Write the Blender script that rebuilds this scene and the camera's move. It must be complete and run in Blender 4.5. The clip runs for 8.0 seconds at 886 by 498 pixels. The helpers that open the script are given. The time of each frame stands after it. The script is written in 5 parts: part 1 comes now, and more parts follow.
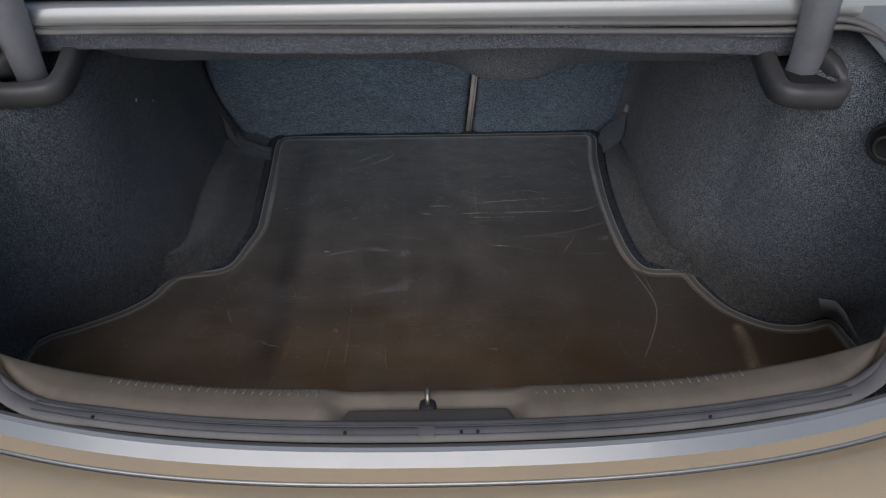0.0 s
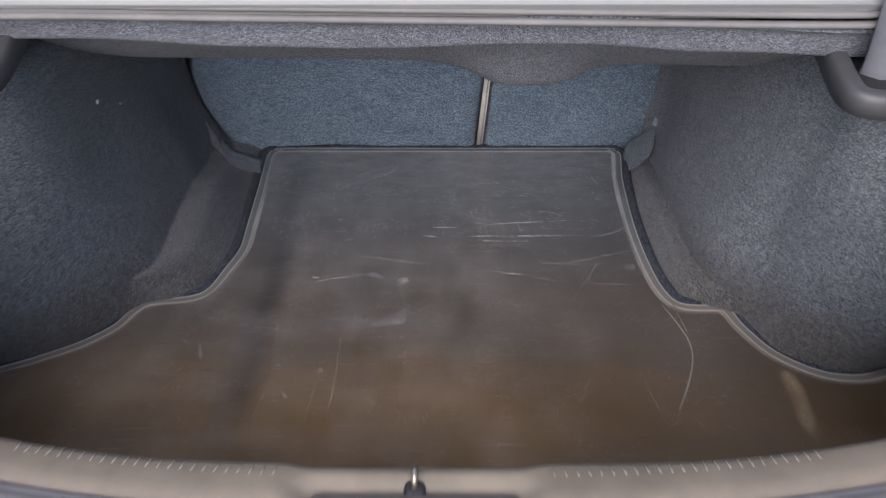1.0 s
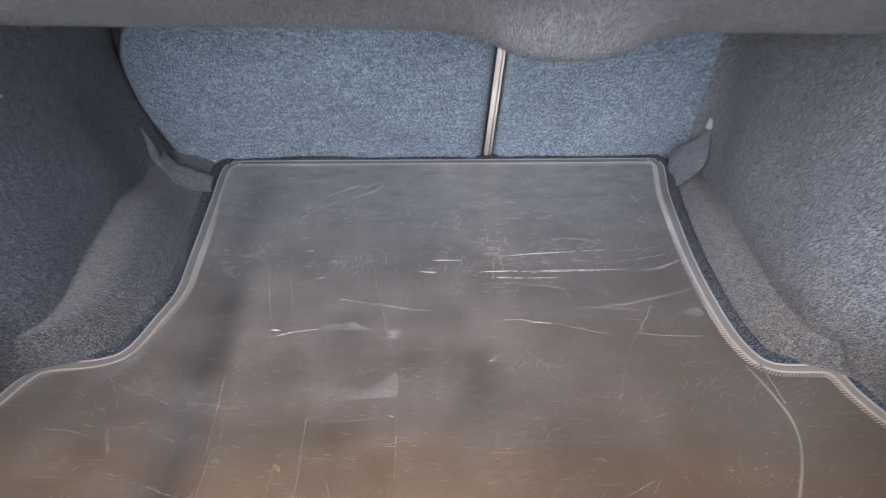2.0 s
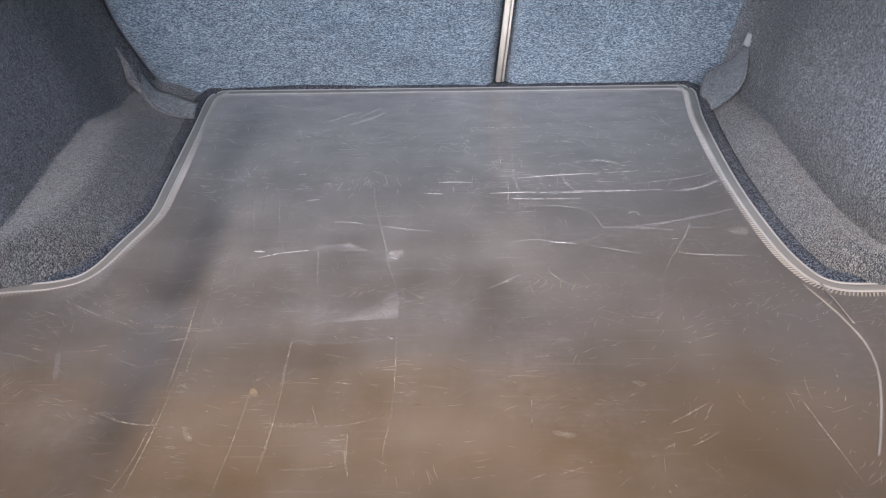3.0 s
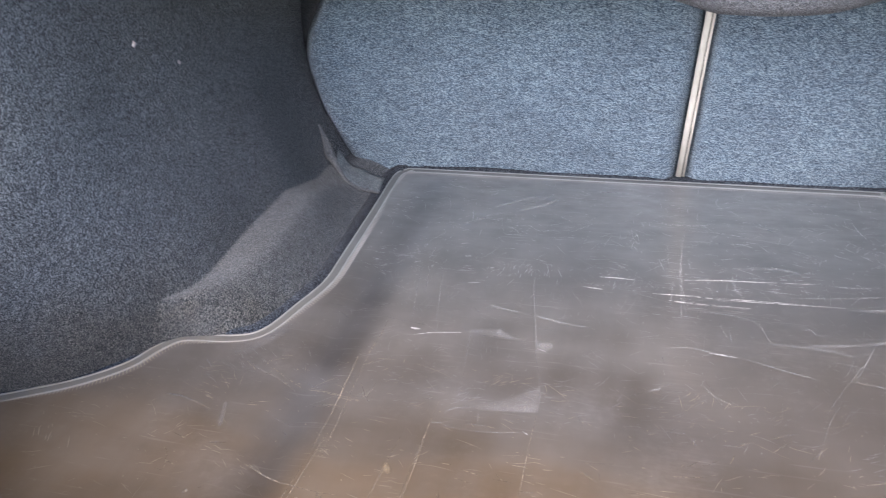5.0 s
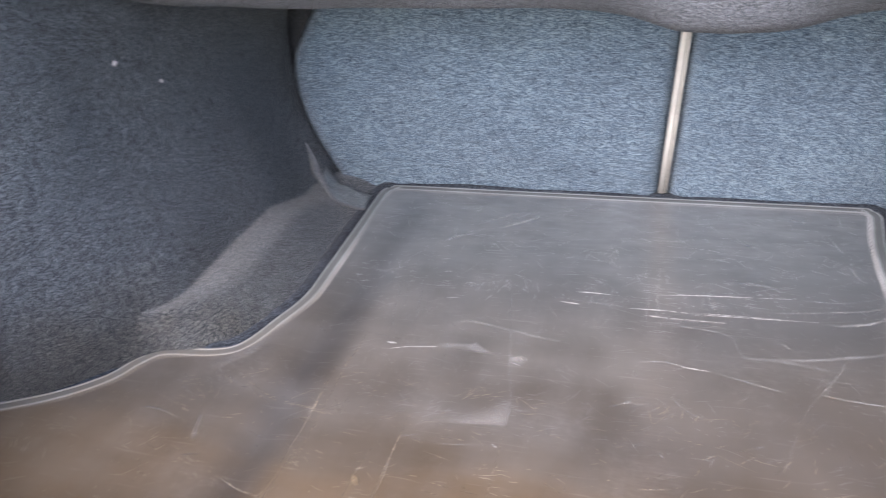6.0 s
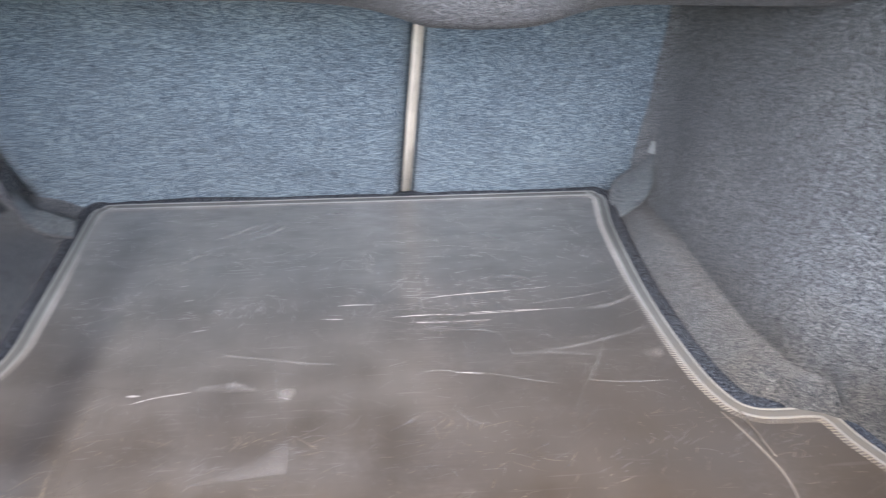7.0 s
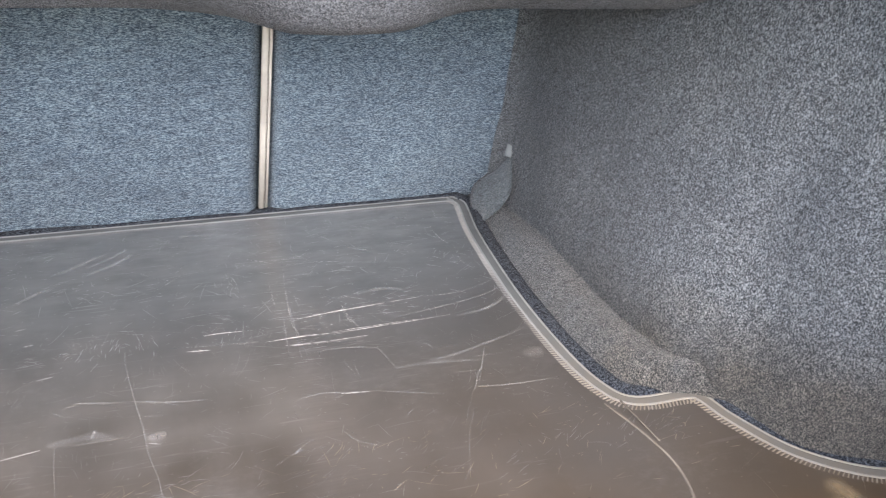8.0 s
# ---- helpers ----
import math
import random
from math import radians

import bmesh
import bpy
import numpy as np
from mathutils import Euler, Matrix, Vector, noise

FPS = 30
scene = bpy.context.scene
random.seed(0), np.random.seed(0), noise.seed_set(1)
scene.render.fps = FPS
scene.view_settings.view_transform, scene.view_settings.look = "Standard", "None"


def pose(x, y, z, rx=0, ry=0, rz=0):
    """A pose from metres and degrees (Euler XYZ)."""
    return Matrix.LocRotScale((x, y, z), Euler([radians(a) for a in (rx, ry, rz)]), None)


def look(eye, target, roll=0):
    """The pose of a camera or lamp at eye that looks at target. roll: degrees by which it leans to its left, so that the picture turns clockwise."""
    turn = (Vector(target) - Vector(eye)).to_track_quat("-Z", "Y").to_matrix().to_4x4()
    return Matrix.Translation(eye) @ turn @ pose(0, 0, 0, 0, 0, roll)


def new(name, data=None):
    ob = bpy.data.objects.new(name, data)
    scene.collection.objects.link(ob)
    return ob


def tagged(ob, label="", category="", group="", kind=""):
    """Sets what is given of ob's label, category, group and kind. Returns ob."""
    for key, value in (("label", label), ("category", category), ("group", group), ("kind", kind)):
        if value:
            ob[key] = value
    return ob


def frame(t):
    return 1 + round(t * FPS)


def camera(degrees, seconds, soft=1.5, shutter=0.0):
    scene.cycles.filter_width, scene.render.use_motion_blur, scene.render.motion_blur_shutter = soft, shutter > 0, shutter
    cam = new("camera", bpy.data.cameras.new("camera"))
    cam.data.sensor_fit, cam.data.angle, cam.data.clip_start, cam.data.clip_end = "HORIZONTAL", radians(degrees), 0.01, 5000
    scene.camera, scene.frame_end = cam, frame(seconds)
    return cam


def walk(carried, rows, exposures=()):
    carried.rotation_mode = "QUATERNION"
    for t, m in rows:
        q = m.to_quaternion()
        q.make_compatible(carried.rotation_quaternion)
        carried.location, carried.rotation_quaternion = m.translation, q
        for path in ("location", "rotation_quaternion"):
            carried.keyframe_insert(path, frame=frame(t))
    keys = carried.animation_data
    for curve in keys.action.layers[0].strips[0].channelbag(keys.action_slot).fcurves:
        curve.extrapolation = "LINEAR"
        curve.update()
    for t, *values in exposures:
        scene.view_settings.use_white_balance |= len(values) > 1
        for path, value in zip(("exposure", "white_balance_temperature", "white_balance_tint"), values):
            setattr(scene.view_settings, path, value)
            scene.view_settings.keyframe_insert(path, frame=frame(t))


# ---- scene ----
cam = camera(60.4, 8.0, soft=1.1, shutter=0.5)
PATH = [
    (0, (-0.005, -1.698, 1.028), (0.012, -0.155, -0.245), -0.5),
    (0.5, (0.001, -1.658, 0.992), (0.001, -0.108, -0.272), -0.4),
    (1, (0.013, -1.538, 0.924), (-0.004, 0.031, -0.316), -0.3),
    (1.2, (0.02, -1.476, 0.899), (-0.002, 0.1, -0.332), -0.5),
    (2.3, (-0.013, -1.202, 0.649), (0.0, 0.408, -0.538), -0.2),
    (2.5, (-0.01, -1.199, 0.608), (-0.007, 0.411, -0.579), -0.5),
    (3, (-0.006, -1.202, 0.544), (-0.023, 0.415, -0.632), -1.0),
    (3.5, (-0.001, -1.202, 0.541), (-0.066, 0.43, -0.613), -1.6),
    (4, (0.009, -1.2, 0.549), (-0.198, 0.461, -0.546), -2.8),
    (4.5, (0.022, -1.195, 0.56), (-0.347, 0.475, -0.477), -3.9),
    (4.7, (0.029, -1.191, 0.573), (-0.408, 0.468, -0.455), -4.2),
    (5.8, (0.072, -1.196, 0.575), (-0.516, 0.454, -0.391), -4.5),
    (6, (0.082, -1.193, 0.571), (-0.46, 0.473, -0.394), -4.8),
    (6.5, (0.049, -1.159, 0.575), (-0.165, 0.555, -0.432), -2.3),
    (7, (0.033, -1.116, 0.557), (0.204, 0.605, -0.448), 0.8),
    (7.5, (0.021, -1.091, 0.549), (0.46, 0.591, -0.439), 2.4),
    (8, (0.003, -1.086, 0.545), (0.576, 0.567, -0.424), 3.2),
]
EXPOSURES = [(0.0, -0.45, 6450, 11), (0.25, 0.40, 6450, 12), (0.5, 0.63, 6450, 13), (1.0, 0.93, 6480, 16), (1.2, 1.17, 6490, 16), (2.3, 1.95, 6500, 16),
             (3.5, 2.08, 6440, 15), (4.5, 2.2, 6360, 15), (6.0, 2.28, 6480, 16), (7.0, 2.20, 6500, 13), (8.0, 2.12, 6760, 12)]
walk(cam, [(t, look(eye, target, roll)) for t, eye, target, roll in PATH], EXPOSURES)

# ---- world, sun ----
world = bpy.data.worlds.new("world")
scene.world = world
world.use_nodes = True
wn = world.node_tree.nodes
sky = wn.new("ShaderNodeTexSky")
sky.sky_type = "NISHITA"
sky.sun_disc = False
sky.sun_elevation = radians(40)
sky.sun_rotation = radians(186)
sky.dust_density = 1.5
world.node_tree.links.new(sky.outputs[0], wn["Background"].inputs[0])
wn["Background"].inputs[1].default_value = 0.14
sun_data = bpy.data.lights.new("sun", "SUN")
sun_data.energy = 2.0
sun_data.angle = radians(66)
sun_data.color = (1.0, 0.95, 0.955)
sun = new("sun", sun_data)
sun.matrix_world = look((-0.75, -4.38, 3.4), (0, -0.5, 0.1))


# ---- materials ----
def nodes_of(name):
    m = bpy.data.materials.new(name)
    m.use_nodes = True
    return m, m.node_tree.nodes, m.node_tree.links, m.node_tree.nodes["Principled BSDF"]


def coords(n, l, scale=(1, 1, 1), turn=(0, 0, 0)):
    tc, mp = n.new("ShaderNodeTexCoord"), n.new("ShaderNodeMapping")
    mp.inputs["Scale"].default_value = scale
    mp.inputs["Rotation"].default_value = turn
    l.new(tc.outputs["Object"], mp.inputs["Vector"])
    return mp.outputs["Vector"]


def noise_tex(n, l, vec, scale, detail=3, rough=0.6, twist=0.0):
    t = n.new("ShaderNodeTexNoise")
    t.inputs["Scale"].default_value, t.inputs["Detail"].default_value, t.inputs["Roughness"].default_value = scale, detail, rough
    t.inputs["Distortion"].default_value = twist
    l.new(vec, t.inputs["Vector"])
    return t.outputs["Fac"]


def ramp(n, l, fac, *stops):
    r = n.new("ShaderNodeValToRGB")
    while len(r.color_ramp.elements) < len(stops):
        r.color_ramp.elements.new(0.5)
    for e, (p, c) in zip(r.color_ramp.elements, stops):
        e.position = p
        e.color = (*c, 1) if len(c) == 3 else c
    l.new(fac, r.inputs["Fac"])
    return r.outputs["Color"]


def mixed(n, l, kind, fac, a, b):
    m = n.new("ShaderNodeMix")
    m.data_type, m.blend_type = "RGBA", kind
    for sock, v in ((m.inputs[0], fac), (m.inputs[6], a), (m.inputs[7], b)):
        if isinstance(v, (int, float)):
            sock.default_value = v
        elif isinstance(v, tuple):
            sock.default_value = (*v, 1)
        else:
            l.new(v, sock)
    return m.outputs[2]


def bump(n, l, height, strength, dist, p):
    b = n.new("ShaderNodeBump")
    b.inputs["Strength"].default_value, b.inputs["Distance"].default_value = strength, dist
    l.new(height, b.inputs["Height"])
    l.new(b.outputs["Normal"], p.inputs["Normal"])


def carpet(name, dark, mid, light, stretch=(1, 1, 0.6), fibre=700, sheen=0.2, cross=(0, 0, 0)):
    """Needle felt: two layers of short fibres crossing at a small angle, tufts and wear."""
    m, n, l, p = nodes_of(name)
    layers = [noise_tex(n, l, coords(n, l, stretch, tuple(k * a for a in cross)), fibre * (1 + 0.12 * k), 4, 0.8, 0.5) for k in (-1, 1)]
    top = n.new("ShaderNodeMath")
    top.operation = "MAXIMUM"
    for k in (0, 1):
        l.new(layers[k], top.inputs[k])
    fine = top.outputs[0]
    col = ramp(n, l, fine, (0.488, dark), (0.54, mid), (0.592, light))
    v = coords(n, l, stretch)
    tuft = noise_tex(n, l, v, 150, 3, 0.7)
    col = mixed(n, l, "MULTIPLY", 0.55, col, ramp(n, l, tuft, (0.35, (0.55, 0.55, 0.56)), (0.65, (1.25, 1.25, 1.25))))
    wear = noise_tex(n, l, coords(n, l), 6, 4, 0.6)
    col = mixed(n, l, "MULTIPLY", 0.6, col, ramp(n, l, wear, (0.35, (0.75, 0.75, 0.77)), (0.65, (1.15, 1.13, 1.1))))
    l.new(col, p.inputs["Base Color"])
    p.inputs["Roughness"].default_value = 0.95
    p.inputs["Specular IOR Level"].default_value = 0.15
    p.inputs["Sheen Weight"].default_value = sheen
    p.inputs["Sheen Roughness"].default_value = 0.6
    bump(n, l, fine, 0.8, 0.003, p)
    return m


def dust_and_shade(m):
    """Brown road dust and painted shade at the foot of a carpeted lining, most by the load edge."""
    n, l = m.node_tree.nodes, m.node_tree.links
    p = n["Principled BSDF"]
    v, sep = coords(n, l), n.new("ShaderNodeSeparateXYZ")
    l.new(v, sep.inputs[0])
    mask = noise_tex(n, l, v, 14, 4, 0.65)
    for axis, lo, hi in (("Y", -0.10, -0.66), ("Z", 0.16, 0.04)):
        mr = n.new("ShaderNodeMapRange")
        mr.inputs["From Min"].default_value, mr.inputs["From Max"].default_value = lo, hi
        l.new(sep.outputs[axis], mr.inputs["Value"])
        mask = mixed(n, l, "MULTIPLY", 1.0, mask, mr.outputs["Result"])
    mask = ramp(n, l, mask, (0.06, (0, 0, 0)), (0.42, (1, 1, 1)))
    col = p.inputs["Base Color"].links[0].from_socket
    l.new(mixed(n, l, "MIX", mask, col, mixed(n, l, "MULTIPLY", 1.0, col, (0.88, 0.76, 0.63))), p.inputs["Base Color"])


def plastic(name, colour, rough=0.55, grain=900, amount=0.15, metal=0.0, wear=0.25):
    m, n, l, p = nodes_of(name)
    v = coords(n, l)
    big = noise_tex(n, l, v, 9, 5, 0.65)
    lo, hi = tuple(c * (1 - wear) for c in colour), tuple(min(1, c * (1 + wear)) for c in colour)
    l.new(ramp(n, l, big, (0.3, lo), (0.7, hi)), p.inputs["Base Color"])
    fine = noise_tex(n, l, v, grain, 2, 0.5)
    r = n.new("ShaderNodeMapRange")
    r.inputs["To Min"].default_value, r.inputs["To Max"].default_value = rough - 0.12, min(1, rough + 0.12)
    l.new(big, r.inputs["Value"])
    l.new(r.outputs["Result"], p.inputs["Roughness"])
    p.inputs["Metallic"].default_value = metal
    bump(n, l, fine, amount, 0.0006, p)
    return m


def trodden(name, colour, dust, rough):
    """A sewn trim whose front half has taken on tan dust."""
    m = plastic(name, colour, rough, 700, 0.3)
    n, l = m.node_tree.nodes, m.node_tree.links
    p = n["Principled BSDF"]
    sep, mr = n.new("ShaderNodeSeparateXYZ"), n.new("ShaderNodeMapRange")
    v = coords(n, l)
    l.new(v, sep.inputs[0])
    mr.inputs["From Min"].default_value, mr.inputs["From Max"].default_value = -0.28, -0.56
    l.new(sep.outputs["Y"], mr.inputs["Value"])
    patch = mixed(n, l, "MULTIPLY", 1.0, mr.outputs["Result"], ramp(n, l, noise_tex(n, l, v, 60, 3, 0.6), (0.3, (0.55, 0.55, 0.55)), (0.6, (1, 1, 1))))
    l.new(mixed(n, l, "MIX", patch, p.inputs["Base Color"].links[0].from_socket, dust), p.inputs["Base Color"])
    return m


def paint(name, colour):
    m, n, l, p = nodes_of(name)
    v = coords(n, l)
    flake = noise_tex(n, l, v, 2500, 1, 0.5)
    dust = noise_tex(n, l, v, 14, 6, 0.7)
    col = mixed(n, l, "MULTIPLY", 1.0, colour, ramp(n, l, flake, (0.3, (0.85, 0.85, 0.85)), (0.7, (1.1, 1.1, 1.1))))
    col = mixed(n, l, "MIX", 0.25, col, ramp(n, l, dust, (0.4, colour), (0.75, (0.5, 0.46, 0.4))))
    l.new(col, p.inputs["Base Color"])
    p.inputs["Metallic"].default_value = 0.45
    p.inputs["Roughness"].default_value = 0.28
    p.inputs["Coat Weight"].default_value = 0.6
    p.inputs["Coat Roughness"].default_value = 0.12
    return m


def vinyl_gloss(p):
    """The waxy shine of vinyl, which scratches keep."""
    p.inputs["Roughness"].default_value = 0.32
    p.inputs["Specular IOR Level"].default_value = 1.0
    p.inputs["IOR"].default_value = 1.6
    p.inputs["Sheen Weight"].default_value = 0.4
    p.inputs["Sheen Roughness"].default_value = 0.35
    p.inputs["Sheen Tint"].default_value = (0.82, 0.9, 1.0, 1)
    p.inputs["Coat Weight"].default_value = 1.0
    p.inputs["Coat Roughness"].default_value = 0.22


def mat_material():
    m, n, l, p = nodes_of("worn_vinyl")
    v = coords(n, l)
    base = ramp(n, l, noise_tex(n, l, v, 4.5, 5, 0.6), (0.3, (0.061, 0.0635, 0.063)), (0.7, (0.096, 0.098, 0.097)))
    # tan tint that strengthens in two soft steps towards the load edge
    sep = n.new("ShaderNodeSeparateXYZ")
    l.new(v, sep.inputs[0])
    wob = n.new("ShaderNodeMath")
    wob.operation = "MULTIPLY_ADD"
    l.new(noise_tex(n, l, v, 3.5, 4, 0.6), wob.inputs[0])
    wob.inputs[1].default_value = 0.16
    l.new(sep.outputs["Y"], wob.inputs[2])
    mr = n.new("ShaderNodeMapRange")
    mr.inputs["From Min"].default_value, mr.inputs["From Max"].default_value = -0.50, -0.70
    mr.clamp = True
    l.new(wob.outputs[0], mr.inputs["Value"])
    mild = n.new("ShaderNodeMapRange")
    mild.inputs["From Min"].default_value, mild.inputs["From Max"].default_value = -0.12, -0.46
    l.new(wob.outputs[0], mild.inputs["Value"])
    col = mixed(n, l, "MIX", mild.outputs["Result"], base, mixed(n, l, "MULTIPLY", 1.0, base, (1.13, 0.92, 0.74)))
    col = mixed(n, l, "MIX", mr.outputs["Result"], col, mixed(n, l, "MULTIPLY", 1.0, col, (1.42, 1.09, 0.62)))
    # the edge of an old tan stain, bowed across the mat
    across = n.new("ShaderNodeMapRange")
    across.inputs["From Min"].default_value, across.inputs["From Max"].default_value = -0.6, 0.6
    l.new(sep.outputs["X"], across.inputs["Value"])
    bow = ramp(n, l, across.outputs["Result"], (0.08, (0.05, 0.05, 0.05)), (0.30, (0.50, 0.50, 0.50)), (0.46, (0.0, 0.0, 0.0)), (0.60, (0.32, 0.32, 0.32)), (0.75, (0.42, 0.42, 0.42)), (0.95, (0.55, 0.55, 0.55)))
    for k, amount, src in ((0, 0.1, bow), (1, 0.03, noise_tex(n, l, v, 9, 4, 0.6))):
        step = n.new("ShaderNodeMath")
        step.operation = "MULTIPLY_ADD"
        l.new(src, step.inputs[0])
        step.inputs[1].default_value = amount
        l.new(sep.outputs["Y"] if k == 0 else edge, step.inputs[2])
        edge = step.outputs[0]
    rim = n.new("ShaderNodeMapRange")
    rim.interpolation_type = "SMOOTHSTEP"
    rim.inputs["From Min"].default_value, rim.inputs["From Max"].default_value = -0.612, -0.640
    l.new(edge, rim.inputs["Value"])
    col = mixed(n, l, "MIX", rim.outputs["Result"], col, mixed(n, l, "MULTIPLY", 1.0, col, (1.13, 1.06, 0.94)))
    # the fold's soft shade, painted in as a dark streak
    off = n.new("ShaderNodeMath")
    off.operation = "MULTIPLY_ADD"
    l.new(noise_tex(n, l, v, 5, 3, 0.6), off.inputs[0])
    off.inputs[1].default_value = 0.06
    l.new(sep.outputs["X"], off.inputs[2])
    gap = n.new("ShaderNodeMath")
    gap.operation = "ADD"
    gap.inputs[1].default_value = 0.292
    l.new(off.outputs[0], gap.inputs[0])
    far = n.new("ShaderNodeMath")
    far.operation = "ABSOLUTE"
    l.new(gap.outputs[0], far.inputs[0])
    fold_shade = ramp(n, l, far.outputs[0], (0.008, (0.56, 0.57, 0.60)), (0.045, (1, 1, 1)))
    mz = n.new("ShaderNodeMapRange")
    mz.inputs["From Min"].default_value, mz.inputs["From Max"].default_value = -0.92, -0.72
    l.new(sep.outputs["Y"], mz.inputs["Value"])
    col = mixed(n, l, "MULTIPLY", mz.outputs["Result"], col, fold_shade)
    # fine hair scratches in three directions
    for i, (turn, stretch) in enumerate((((0, 0, 0.12), (6, 160, 1)), ((0, 0, 1.35), (8, 190, 1)), ((0, 0, -0.5), (10, 220, 1)))):
        s = noise_tex(n, l, coords(n, l, stretch, turn), 1.0, 2, 0.4)
        patch = noise_tex(n, l, coords(n, l, (1, 1, 1), (0, 0, i)), 7 + 2 * i, 3, 0.6)
        line = ramp(n, l, s, (0.66, (0, 0, 0)), (0.72, (1, 1, 1)))
        line = mixed(n, l, "MULTIPLY", 1.0, line, ramp(n, l, patch, (0.5, (0, 0, 0)), (0.68, (0.55, 0.55, 0.55))))
        col = mixed(n, l, "ADD", 0.16, col, line)
    # haze weight falls and base colour darkens smoothly towards the right side
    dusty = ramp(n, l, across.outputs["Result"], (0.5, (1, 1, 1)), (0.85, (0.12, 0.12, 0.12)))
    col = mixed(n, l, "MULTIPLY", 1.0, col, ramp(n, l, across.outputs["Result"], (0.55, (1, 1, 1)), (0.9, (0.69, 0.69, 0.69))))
    # paler in streaks towards the far edge, and a faint warm band of fine lines
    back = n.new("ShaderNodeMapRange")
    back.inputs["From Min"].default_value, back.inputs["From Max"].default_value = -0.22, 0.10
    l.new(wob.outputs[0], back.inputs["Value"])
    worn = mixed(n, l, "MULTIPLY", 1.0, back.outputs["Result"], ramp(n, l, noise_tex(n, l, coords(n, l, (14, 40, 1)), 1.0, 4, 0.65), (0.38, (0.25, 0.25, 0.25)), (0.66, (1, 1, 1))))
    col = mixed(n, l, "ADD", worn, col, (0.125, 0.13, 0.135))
    band = ramp(n, l, across.outputs["Result"], (0.545, (0, 0, 0)), (0.57, (1, 1, 1)), (0.585, (1, 1, 1)), (0.615, (0, 0, 0)))
    band = mixed(n, l, "MULTIPLY", 1.0, band, ramp(n, l, noise_tex(n, l, coords(n, l, (12, 300, 1)), 1.0, 3, 0.6), (0.4, (0.1, 0.1, 0.1)), (0.65, (1, 1, 1))))
    col = mixed(n, l, "ADD", band, col, (0.022, 0.018, 0.017))
    # pale dust haze, small smudges in loose groups, wiped smears
    haze = mixed(n, l, "MULTIPLY", 1.0, dusty, ramp(n, l, noise_tex(n, l, v, 9, 2, 0.5), (0.42, (0, 0, 0)), (0.75, (0.6, 0.6, 0.6))))
    col = mixed(n, l, "ADD", haze, col, (0.034, 0.034, 0.034))
    loose = noise_tex(n, l, v, 6, 2, 0.5)
    smudge = noise_tex(n, l, coords(n, l, (1, 1.5, 1)), 70, 4, 0.7)
    both = n.new("ShaderNodeMath")
    both.operation = "MULTIPLY"
    l.new(loose, both.inputs[0])
    l.new(smudge, both.inputs[1])
    col = mixed(n, l, "ADD", ramp(n, l, both.outputs[0], (0.28, (0, 0, 0)), (0.42, (1, 1, 1))), col, (0.026, 0.0255, 0.025))
    for stretch, cut in (((2.0, 5.5, 1), 0.50), ((6, 2.2, 1), 0.52)):
        smear = noise_tex(n, l, coords(n, l, stretch), 2.6, 4, 0.6)
        col = mixed(n, l, "ADD", mixed(n, l, "MULTIPLY", 1.0, dusty, ramp(n, l, smear, (cut - 0.12, (0, 0, 0)), (cut + 0.20, (1, 1, 1)))), col, (0.034, 0.034, 0.0345))
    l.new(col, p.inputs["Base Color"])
    vinyl_gloss(p)
    bump(n, l, noise_tex(n, l, v, 26, 1, 0.5), 0.10, 0.002, p)
    return m


def rubbed(name, colour, scale, lo, hi, most, soft=0.0, faded=0.0):
    """Whitened vinyl that breaks up into the sheet below it."""
    m, n, l, p = nodes_of(name)
    v = coords(n, l)
    p.inputs["Base Color"].default_value = (*colour, 1)
    vinyl_gloss(p)
    cover = ramp(n, l, noise_tex(n, l, v, scale, 4, 0.7), (lo, (0, 0, 0)), (hi, (most, most, most)))
    # presses harder in some stretches than in others
    cover = mixed(n, l, "MULTIPLY", 1.0, cover, ramp(n, l, noise_tex(n, l, v, 22, 2, 0.5), (0.36, (0.5, 0.5, 0.5)), (0.56, (1, 1, 1))))
    if soft:
        # thins out towards the rim of the patch
        tc, sep = n.new("ShaderNodeTexCoord"), n.new("ShaderNodeSeparateXYZ")
        l.new(tc.outputs["UV"], sep.inputs[0])
        for axis, stops in (("X", (0.0, 0.5 * soft, 1 - 0.5 * soft, 1.0)), ("Y", (0.0, soft, 1.0 - soft, 1.0))):
            k = [(0, 0, 0), (1, 1, 1), (1, 1, 1), (0, 0, 0)]
            cover = mixed(n, l, "MULTIPLY", 1.0, cover, ramp(n, l, sep.outputs[axis], *zip(stops, k)))
    if faded:
        # cover raised at the far end to make up for the dim light there
        sep, depth = n.new("ShaderNodeSeparateXYZ"), n.new("ShaderNodeMapRange")
        l.new(v, sep.inputs[0])
        depth.inputs["From Min"].default_value, depth.inputs["From Max"].default_value = -0.50, -0.16
        depth.inputs["To Min"].default_value, depth.inputs["To Max"].default_value = faded, 1.0
        l.new(sep.outputs["Y"], depth.inputs["Value"])
        cover = mixed(n, l, "MULTIPLY", 1.0, cover, depth.outputs["Result"])
    l.new(cover, p.inputs["Alpha"])
    return m


